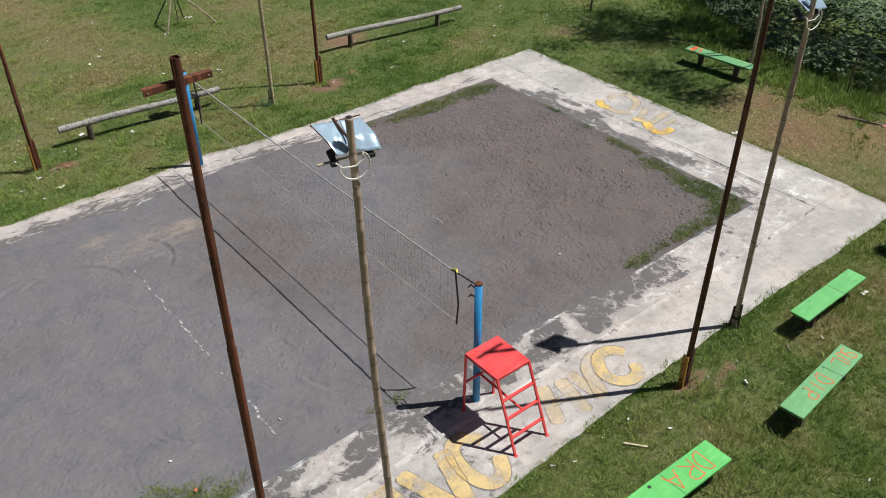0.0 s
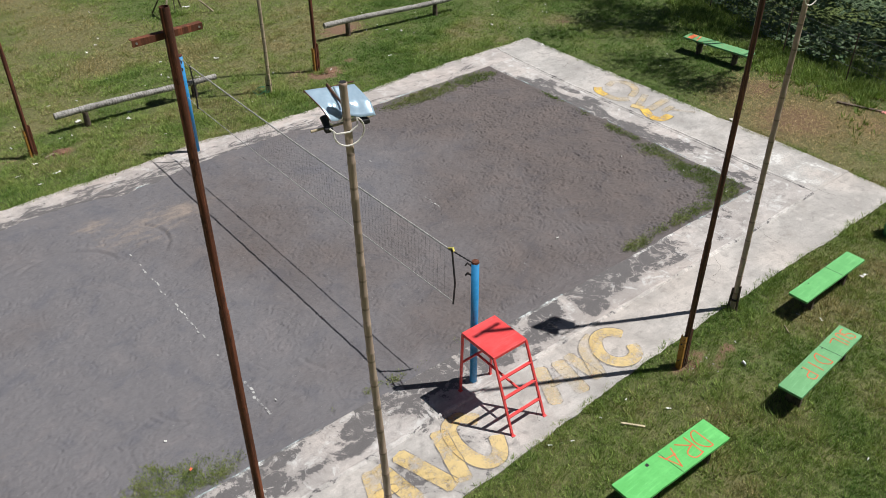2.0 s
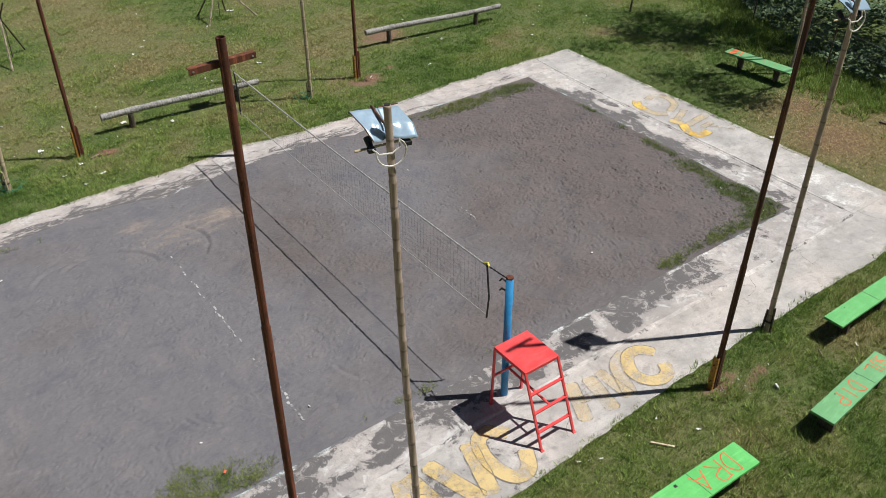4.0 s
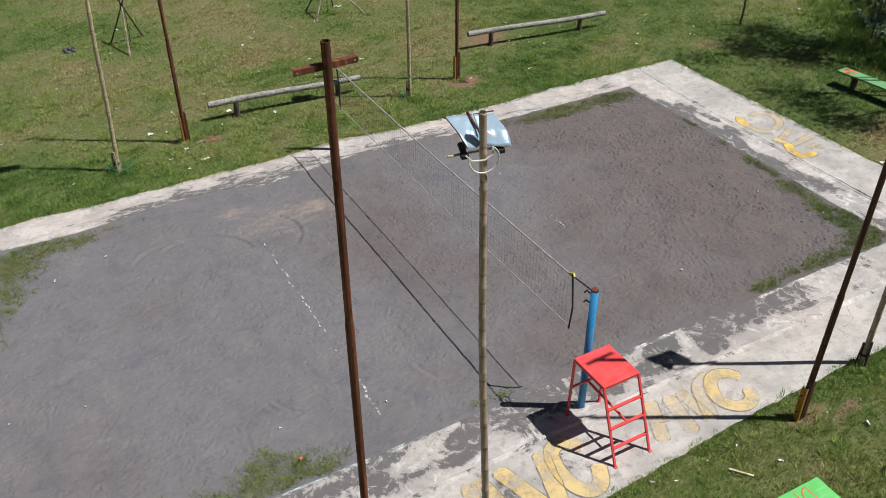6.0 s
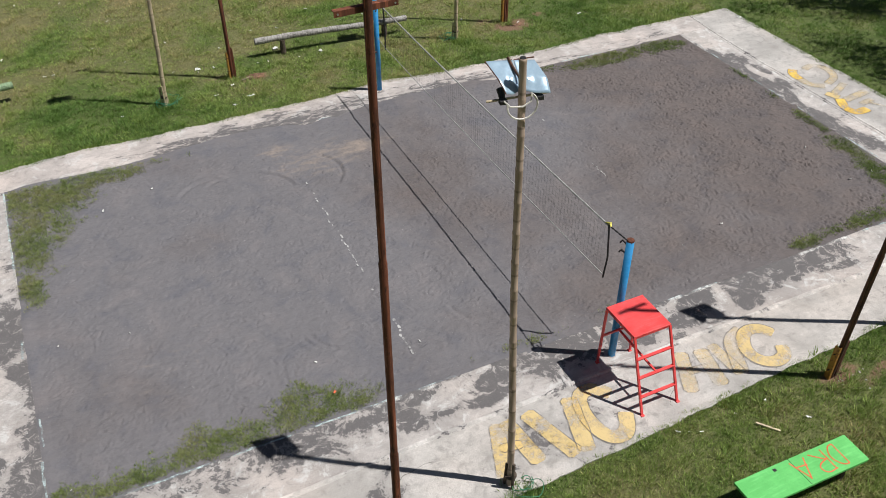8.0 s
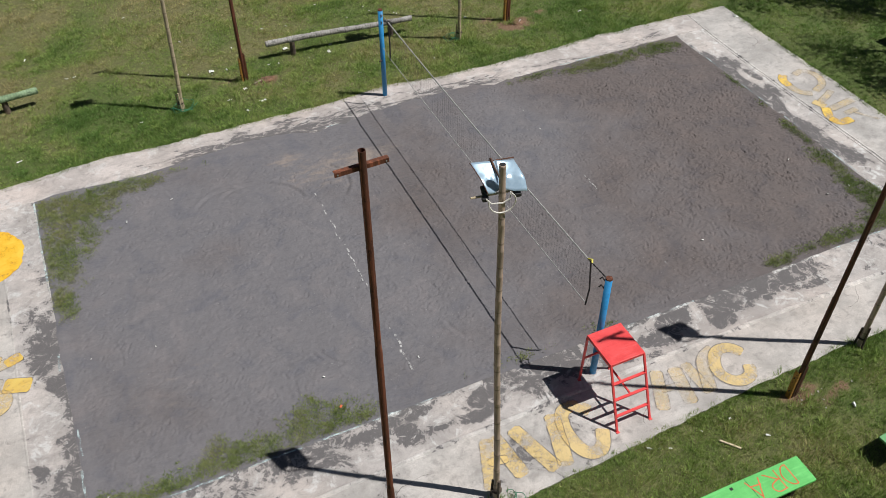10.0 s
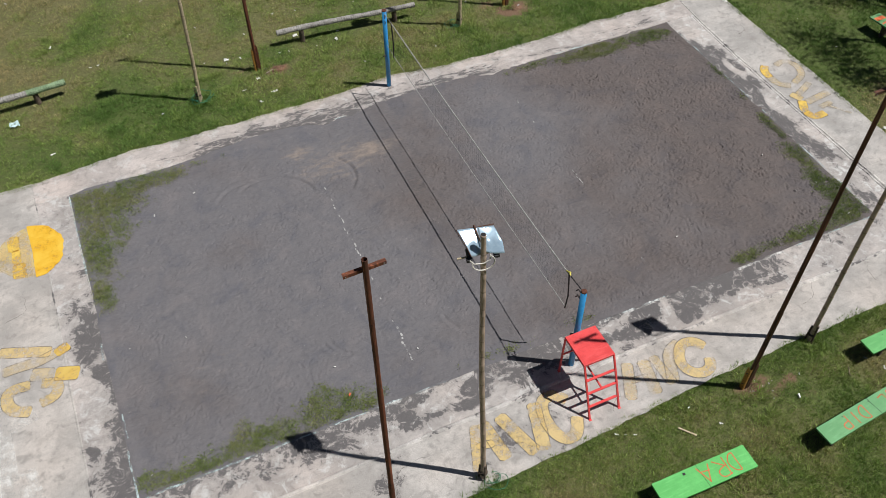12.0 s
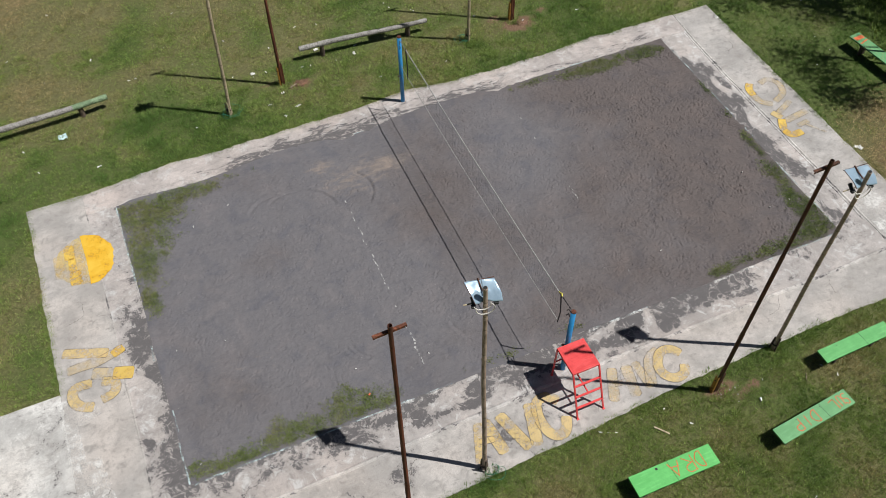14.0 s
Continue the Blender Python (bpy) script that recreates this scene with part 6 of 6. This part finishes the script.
def scatter_litter():
    rng = np.random.default_rng(77)
    places = [(-2.79, -3.50), (-7.33, -1.10), (-8.52, -0.88), (-7.2, 2.9), (-6.1, 3.3), (7.9, -1.6), (8.5, -3.0), (-8.7, -4.1), (11.56, -2.12), (7.83, -3.02), (8.5, -4.2), (4.2, -3.1), (-4.6, -3.2), (2.08, -7.76), (1.70, -7.19), (4.29, -7.47), (0.02, -7.1), (0.18, -7.18), (7.88, -7.87), (6.05, -8.08), (-3.81, 6.79), (-3.5, 6.1), (0.21, 13.23), (-1.22, 7.96), (-2.35, 8.1), (-2.07, 8.07), (-0.57, 8.04), (-0.18, 6.62), (11.74, 2.77), (-3.5, 8.33), (-3.94, 8.26), (-4.54, 11.24), (-7.44, 9.77), (-5.33, 12.93), (-8.62, 11.28), (-5.6, 9.7), (-3.3, 7.17)]
    small = len(places)
    for _ in range(420):
        x, y = rng.uniform(-13, 20), rng.uniform(5.8, 17) if rng.random() < 0.72 else rng.uniform(-11, -7)
        if y > 5 and x < -3 and rng.random() < 0.3:
            continue
        if not paved(np.array([x]), np.array([y]), 0.1)[0] and len(places) < 185 and (y > 0 or 0 < x < 12):
            places.append((x, y))
    for _ in range(16):
        places.append((rng.uniform(12, 17), rng.uniform(0.5, 6)))
    for k, (x, y) in enumerate(places):
        on_sand = abs(x) < 9 and abs(y) < 4.5
        z = sand_at(x, y) + 0.003 if on_sand else 0.02
        ob = new("litter_scrap", SCRAPS[2 if on_sand else int(rng.integers(0, 4))])
        ob.matrix_basis = pose(x, y, z + 0.008, rng.uniform(-12, 12), rng.uniform(-12, 12), rng.uniform(0, 360))
        f = rng.uniform(0.5, 0.9) if k < small else (rng.uniform(0.25, 0.6) if y < 0 else rng.uniform(0.35, 0.85))
        ob.scale = (f, f * rng.uniform(0.6, 1.2), f)
        tagged(ob, "small white plastic scrap lying on sand" if on_sand else "small white plastic scrap lying in grass", "litter", "white litter scraps")
    ob = new("litter_scrap", SCRAPS[0].copy())
    ob.data.materials.clear()
    ob.data.materials.append(CARTON)
    ob.matrix_basis = pose(-4.55, -4.0, 0.045, 12, 8, 40)
    ob.scale = (0.62, 0.62, 0.62)
    tagged(ob, "orange plastic wrapper lying in the weeds", "litter")


scatter_litter()


def build_bottle(x, y, turn):
    ob = thing("plastic_cup", (x, y, 0.03), "clear crushed plastic cup lying in grass", "cup", "", turn)
    part("cup", tube(bmesh.new(), [(0, 0, 0.02), (0.05, 0.0, 0.025), (0.085, 0.01, 0.03)], [0.022, 0.028, 0.034], 12, False), SILVER_WIRE, ob)


build_bottle(3.91, -7.95, 70)


def build_bag(x, y, size, material, label, seed):
    """A crumpled plastic bag: a folded sheet with soft creases."""
    rng = np.random.default_rng(seed)
    n = 9
    u, v = np.meshgrid(np.linspace(-1, 1, n), np.linspace(-1, 1, n))
    z = 0.10 * size + 0.55 * size * (fbm(u, v, 1.7, seed, 3) - 0.5) + 0.12 * size * (1 - np.maximum(np.abs(u), np.abs(v)))
    verts = np.stack([(u * size / 2 + rng.normal(0, 0.02 * size, u.shape)).ravel(), (v * size * 0.4 + rng.normal(0, 0.02 * size, u.shape)).ravel(), np.maximum(z, 0.004).ravel()], 1)
    ob = thing("plastic_bag", (x, y, 0.03), label, "bag", "", rng.uniform(0, 360))
    part("sheet", raw_mesh("sheet", verts, grid_faces(n, n), material), None, ob)


build_bag(-10.00, 7.98, 0.26, PALE_PLASTIC, "pale blue plastic bag lying on the lawn", 3)
build_bag(-3.91, 8.42, 0.14, PAPER, "crumpled white plastic bag beside a pole foot", 4)
build_bag(-1.67, 8.75, 0.15, PAPER, "crumpled white plastic bag under the log", 5)
build_bag(15.15, -2.45, 0.16, GREY_CLOTH, "dark crumpled plastic bag in the weeds", 6)
build_bag(14.98, -4.45, 0.15, PINK_PLASTIC, "pink crumpled plastic bag beside the old plank", 7)
build_bag(11.66, -2.20, 0.15, PAPER, "white crumpled plastic bag at the slab edge", 8)
build_bag(11.36, 4.74, 0.14, PAPER, "white crumpled plastic bag at the slab corner", 9)


def build_rag(x, y):
    bm = bmesh.new()
    bmesh.ops.create_icosphere(bm, subdivisions=4, radius=1.0)
    for v in bm.verts:
        n = noise.noise(v.co * 1.9) + 0.6 * noise.noise(v.co * 4.5)
        v.co = Vector((v.co.x * 0.2 * (1 + 0.5 * n), v.co.y * 0.14 * (1 + 0.5 * n), max(-0.05, v.co.z) * 0.13 * (1 + 1.1 * n)))
    ob = thing("rag", (x, y, 0.02), "crumpled dark grey rag lying in the grass", "rag")
    part("cloth", bm, GREY_CLOTH, ob)


build_rag(-4.75, 15.50)

# ---- fence, vines and the tree beyond the court ----

def build_fence():
    fence = thing("wire_fence", (0, 0, 0), "sagging thin wire fence before a bed of vines", "fence")
    bm = bmesh.new()
    for (ax, ay), (bx, by) in zip(FENCE, FENCE[1:]):
        a, b = Vector((ax, ay, 0)), Vector((bx, by, 0))
        n = int((b - a).length / 0.16)
        for k in range(n):
            p = a.lerp(b, k / n)
            tube(bm, [p, p + Vector((0.05, 0.02, 1.35))], 0.004, 3, False)
        for z in (0.1, 0.5, 0.9, 1.33):
            part("rail_wire", tube(bmesh.new(), [a + Vector((0, 0, z)), a.lerp(b, 0.5) + Vector((0, 0, z - 0.04)), b + Vector((0, 0, z))], 0.005, 4, False), FENCE_WIRE, fence)
        m = max(1, int((b - a).length / 2.3))
        for k in range(m):
            p = a.lerp(b, k / m)
            part("fence_post", tube(bmesh.new(), [p - Vector((0, 0, 0.1)), p + Vector((0.03, 0, 1.42))], 0.022, 8), WOOD_DARK, fence)
    part("wire_netting", bm, FENCE_WIRE, fence)


build_fence()


def leaf_cloud(name, centres, normals, sizes, material, corners=6):
    """Many small leaves as one mesh: each a slightly cupped fan."""
    n = len(centres)
    up = normals / (np.linalg.norm(normals, axis=1)[:, None] + 1e-9)
    ref = np.where(np.abs(up[:, 2:3]) < 0.9, [[0.0, 0.0, 1.0]], [[1.0, 0.0, 0.0]])
    u = np.cross(up, ref)
    u /= np.linalg.norm(u, axis=1)[:, None]
    v = np.cross(up, u)
    spin = np.random.default_rng(n).uniform(0, 2 * math.pi, n)
    u, v = u * np.cos(spin)[:, None] + v * np.sin(spin)[:, None], v * np.cos(spin)[:, None] - u * np.sin(spin)[:, None]
    outline = [(math.cos(2 * math.pi * k / corners) * (1.25 if k == 0 else 0.9), math.sin(2 * math.pi * k / corners) * (0.62 if corners == 4 else 0.85)) for k in range(corners)]
    rows = np.stack([centres + sizes[:, None] * (a * u + b * v - 0.12 * up) for a, b in outline] + [centres + 0.05 * sizes[:, None] * up], 1)
    base = np.arange(n)[:, None, None] * (corners + 1)
    fan = np.array([(k, (k + 1) % corners, corners) for k in range(corners)])[None]
    return raw_mesh(name, rows.reshape(-1, 3), (base + fan).reshape(-1, 3), material)


def build_vines():
    rng = np.random.default_rng(21)
    n = 26000
    y = rng.uniform(-9, 13, n)
    x = fence_x(y) + 0.25 + rng.uniform(0, 1, n) ** 1.2 * 9
    h = 0.10 + 0.75 * smooth(0.35, 0.7, fbm(x, y, 0.5, 88)) * smooth(0, 1.0, x - fence_x(y))
    keep = fbm(x, y, 0.8, 90) > 0.36
    x, y, h = x[keep], y[keep], h[keep]
    z = lawn_height(x, y) + h * rng.uniform(0.55, 1.05, len(x)) + 0.05
    normals = np.stack([rng.normal(0, 0.45, len(x)), rng.normal(0, 0.45, len(x)), np.ones(len(x))], 1)
    me = leaf_cloud("vine_bed", np.stack([x, y, z], 1), normals, 0.03 + 0.07 * rng.uniform(0, 1, len(x)) ** 1.6, VINE_LEAF)
    tagged(new("vine_bed", me), "sprawling grey-green broad-leaved vines behind the fence", "vines", kind="stuff")


build_vines()


def build_tree():
    rng = np.random.default_rng(33)
    tree = thing("tree", (21.6, -3.6, 0), "broad shade tree leaning over the lawn corner", "tree")
    fork = Vector((-0.5, 1.0, 6.2))
    part("trunk", tube(bmesh.new(), [(0, 0, -0.2), (-0.1, 0.2, 2.2), (-0.3, 0.6, 4.3), fork], [0.30, 0.25, 0.21, 0.17], 12), BARK, tree)
    # open, unseen leaf clusters with limbs, placed sunward of each ground spot to shade
    shade = ((15.4, 5.6, 6.6), (14.7, 4.5, 6.0), (15.4, 3.6, 5.8), (13.9, 4.9, 5.6), (12.9, 1.8, 5.4), (13.5, -0.1, 5.0), (17.2, 3.4, 6.4), (16.4, 1.6, 6.0), (18.8, 2.4, 6.6), (17.6, 0.6, 5.6), (16.4, 4.4, 6.9), (19.8, 3.8, 6.4), (17.2, -0.8, 5.6), (19.2, 0.4, 6.0), (18.4, 4.4, 6.3), (18.2, -1.8, 5.8), (20.6, 1.8, 6.2), (19.4, -1.0, 6.0), (17.4, -2.6, 5.6), (20.2, 5.2, 6.5))
    pts, sizes = [], []
    for k, (sx, sy, h) in enumerate(shade):
        h *= 1.75
        centre = Vector((sx + 0.448 * h - 21.6, sy - 0.275 * h + 3.6, h))
        mid = fork.lerp(centre, 0.5) + Vector((0, 0, 0.5))
        part("limb", tube(bmesh.new(), [fork, mid, centre], [0.07, 0.045, 0.02], 7), BARK, tree)
        for j in range(5):
            tip = centre + Vector(rng.normal(0, 0.55, 3))
            part("twig", tube(bmesh.new(), [mid.lerp(centre, 0.6), centre.lerp(tip, 0.4), tip], [0.025, 0.018, 0.008], 5), BARK, tree)
            m = 235
            q = rng.normal(0, 1, (m, 3)) * (0.40, 0.40, 0.30) + np.array(tip)
            pts.append(q)
            sizes.append(rng.uniform(0.034, 0.070, m))
    pts, sizes = np.concatenate(pts), np.concatenate(sizes)
    normals = rng.normal(0, 0.5, pts.shape) + (0, 0, 0.9)
    part("crown", leaf_cloud("crown", pts, normals, sizes, TREE_LEAF, 4), None, tree, "loose crown of small dark leaves")


build_tree()


# ---- grass, last ----
def blades(name, x, y, z, length, width, way, tilt, material, tone, label, category, seed):
    """Grass blades, each one leaning by tilt (0 upright, 1 flat) towards way, as one mesh."""
    rng = np.random.default_rng(seed)
    n = len(x)
    a = way + math.pi / 2 + rng.normal(0, 0.5, n)
    side = np.stack([np.cos(a) * width / 2, np.sin(a) * width / 2, np.zeros(n)], 1)
    base = np.stack([x, y, z], 1)
    run, rise = tilt * length, np.sqrt(np.clip(1 - tilt**2, 0.03, 1)) * length
    tip = np.stack([x + np.cos(way) * run, y + np.sin(way) * run, z + rise], 1)
    verts = np.stack([base - side, base + side, tip], 1).reshape(-1, 3)
    me = raw_mesh(name, verts, np.arange(3 * n).reshape(-1, 3), material, (("tone", np.repeat(tone, 3)),))
    return tagged(new(name, me), label, category, kind="stuff")


def tufts(rng, x, y, count, length, width, radius, uneven=0.0):
    """Blades that spread out of tuft centres."""
    per = np.maximum(3, rng.poisson(count, len(x)))
    cx, cy = np.repeat(x, per), np.repeat(y, per)
    size = rng.uniform(0.75, 1.25, len(x)) * (1 + uneven * 2.4 * (fbm(x, y, 2.6, 16, 3) - 0.5))
    size = np.repeat(size, per)
    n = len(cx)
    way = rng.uniform(0, 2 * math.pi, n)
    off = radius * size * np.sqrt(rng.uniform(0, 1, n))
    return cx + off * np.cos(way), cy + off * np.sin(way), length * size * rng.uniform(0.6, 1.2, n), width * rng.uniform(0.7, 1.2, n), way, rng.uniform(0.35, 0.96, n)


def build_grass():
    rng = np.random.default_rng(9)
    zones = ((-9.5, 11.5, 5.2, 8.0, 130, 11, 0.105, 0.013, 0.07), (-19, 22, -22, -6.4, 26, 11, 0.11, 0.022, 0.11), (-17, -10, -2, 18, 45, 11, 0.085, 0.017, 0.09), (-5, 13, -13.0, -6.4, 400, 12, 0.072, 0.0100, 0.06), (-16, 23, 5.0, 13.0, 165, 11, 0.070, 0.014, 0.08), (-14, 25, 10.5, 25, 105, 10, 0.075, 0.016, 0.11), (-13, 7, -24, -12, 90, 11, 0.07, 0.012, 0.09), (11, 18, -8, 5.2, 180, 11, 0.065, 0.013, 0.07), (-15, -11, -1.3, 5.4, 220, 12, 0.065, 0.013, 0.07))
    made = []
    for x0, x1, y0, y1, density, count, length, width, radius in zones:
        n = int((x1 - x0) * (y1 - y0) * density)
        x, y = rng.uniform(x0, x1, n), rng.uniform(y0, y1, n)
        keep = ~paved(x, y, -0.02) & (x < fence_x(y) + 1.0)
        rim = np.minimum(np.minimum(x - x0, x1 - x), np.where(y0 < -7, y - y0, 9.0))
        rim = np.minimum(rim, np.where(y1 > 9, y1 - y, 9.0))
        keep &= rng.random(n) < smooth(0.0, 2.0, rim + 0.8 * (fbm(x, y, 0.7, 17) - 0.5))
        keep &= rng.random(n) > 1.3 * spots(x, y, BARE_SPOTS)
        keep &= rng.random(n) > 0.40 * smooth(0.9, 1.5, lawn_tone(x, y))
        keep &= rng.random(n) < np.where(y < -6, 0.50 + 0.55 * fbm(x, y, 2.4, 15), 0.05 + 1.35 * fbm(x, y, 2.4, 15))
        made.append(tufts(rng, x[keep], y[keep], count, length, width, radius, 0.55 if y1 < -6 else 1.0))
    # ragged longer grass along the concrete
    for where, axis, lo, hi, out in ((near_edge, "x", -11.4, 11.4, -1), (far_edge, "x", -11.3, 11.3, 1), (left_edge, "y", -1.0, 5.3, -1), (right_edge, "y", -6.6, 5.4, 1)):
        n = int((hi - lo) * (60 if where is near_edge else 115))
        s = rng.uniform(lo, hi, n)
        s = s[rng.random(n) < 0.2 + 1.2 * smooth(0.38, 0.65, fbm(s, s * 0, 1.7, 19))]
        t = where(s) + out * (rng.exponential(0.10, len(s)) - (0.05 if where is near_edge else 0.09))
        x, y = (s, t) if axis == "x" else (t, s)
        made.append(tufts(rng, x, y, 13, 0.045 if where is near_edge else 0.075, 0.011, 0.05))
    # longer tufts left standing round the pole feet
    for px, py in ((5.07, -6.92), (-2.83, -6.98), (3.1, -7.36), (-4.88, -7.6), (-5.08, 6.87), (3.14, 7.12), (-3.18, 7.6), (4.93, 7.56), (-2.95, 15.1), (3.75, 14.6)):
        a, r = rng.uniform(0, 2 * math.pi, 34), 0.28 * np.sqrt(rng.uniform(0.02, 1, 34))
        made.append(tufts(rng, px + r * np.cos(a), py + r * np.sin(a) - 0.05, 12, 0.15, 0.014, 0.05))
    x, y, length, width, way, tilt = (np.concatenate(v) for v in zip(*made))
    z = np.maximum(lawn_height(x, y), 0.012) - 0.004
    tilt = np.where(y < -6, tilt * 0.84, tilt)
    blades("grass", x, y, z, length, width, way, tilt, BLADES, lawn_tone(x, y), "short patchy lawn grass, green with khaki patches", "grass", 10)
    # dead straw lying over the trodden corner
    n = 42000
    x, y = rng.uniform(11.6, 16.2, n), rng.uniform(-6.0, 1.0, n)
    keep = rng.random(n) < 1.3 * spots(x, y, ((13.1, -3.2, 1.5, 1.6, 1.0), (13.6, -1.4, 1.2, 0.8, 0.9), (14.2, -4.6, 1.0, 1.0, 0.8)))
    x, y = x[keep], y[keep]
    n = len(x)
    blades("dead_straw", x, y, np.maximum(lawn_height(x, y), 0.012) + rng.uniform(0.0, 0.02, n), rng.uniform(0.05, 0.15, n), rng.uniform(0.006, 0.013, n), rng.uniform(0, 2 * math.pi, n), rng.uniform(0.90, 0.99, n), STRAW_BLADES,
           rng.uniform(0.0, 1.9, n), "dry brown straw lying over bare soil", "straw", 13)
    # tall weeds along the fence
    n = 4400
    y = rng.uniform(-9, 11, n)
    x = fence_x(y) + rng.normal(-0.3, 0.75, n)
    keep = (fbm(x, y, 0.9, 23) > 0.41) & (x > right_edge(y) + 1.6)
    x, y, length, width, way, tilt = tufts(rng, x[keep], y[keep], 14, 0.19, 0.030, 0.13)
    blades("tall_weeds", x, y, lawn_height(x, y), length, width, way, tilt * 0.85, BLADES, np.full(len(x), 0.38), "tall green weeds along the wire fence", "weeds", 11)
    # weeds creeping over the rim of the sand
    left_weeds = ((-7.9, -4.38, 0.9, 0.28, 1), (-6.6, -4.22, 0.9, 0.38, 1), (-5.1, -4.1, 0.75, 0.48, 1), (-4.4, -4.3, 0.5, 0.3, 0.7), (-8.5, 4.0, 0.6, 0.6, 1.4), (-8.72, 2.4, 0.4, 1.2, 1.15), (-7.3, 4.25, 1.1, 0.3, 1),
                  (-8.8, 1.0, 0.22, 0.6, 1), (-5.8, 4.35, 0.7, 0.12, 0.6), (-1.3, -4.35, 0.9, 0.12, 0.4), (-8.9, -4.2, 0.25, 0.35, 0.6), (-8.0, 3.8, 1.0, 0.7, 0.9), (-7.6, 3.6, 0.8, 0.5, 0.7), (-8.2, 3.0, 0.55, 0.9, 0.62),
                  (-6.6, 4.2, 0.9, 0.22, 0.8))
    right_weeds = ((8.68, -3.4, 0.4, 0.9, 1.2), (8.5, -4.1, 0.6, 0.4, 1.2), (7.0, -4.28, 0.9, 0.2, 0.95), (5.3, -4.3, 0.4, 0.18, 0.9), (8.84, -2.2, 0.2, 0.8, 0.95), (8.88, -1.0, 0.13, 0.6, 1.0), (8.88, -0.4, 0.1, 0.3, 0.8),
                   (8.92, 0.7, 0.07, 0.22, 0.7), (6.5, 4.22, 1.8, 0.30, 1.0), (8.2, 4.2, 0.6, 0.26, 0.95), (4.2, 4.35, 0.9, 0.12, 0.6), (0.9, -4.3, 0.5, 0.14, 0.45), (9.0, 2.0, 0.1, 0.5, 0.6), (8.7, -1.7, 0.25, 0.5, 0.7))
    n = 150000
    x, y = rng.uniform(-8.98, 9.02, n), rng.uniform(-4.47, 4.47, n)
    w = spots(x, y, left_weeds + right_weeds)
    keep = rng.random(n) < 0.85 * smooth(0.10, 1.0, w + 1.0 * (fbm(x, y, 2.2, 25) - 0.5)) * smooth(0.04, 0.25, w)
    x, y, length, width, way, tilt = tufts(rng, x[keep], y[keep], 13, 0.052, 0.0105, 0.055)
    on_sand = SAND_Z[np.clip(((y - SY[0]) / STEP).astype(int), 0, len(SY) - 1), np.clip(((x - SX[0]) / STEP).astype(int), 0, len(SX) - 1)]
    blades("edge_weeds", x, y, on_sand - 0.003, length, width, way, tilt, WEEDS, 0.02 + 0.95 * fbm(x, y, 1.3, 27) - 0.30 * smooth(6.0, 8.5, x), "creeping weeds along the rim of the sand", "weeds", 12)


build_grass()
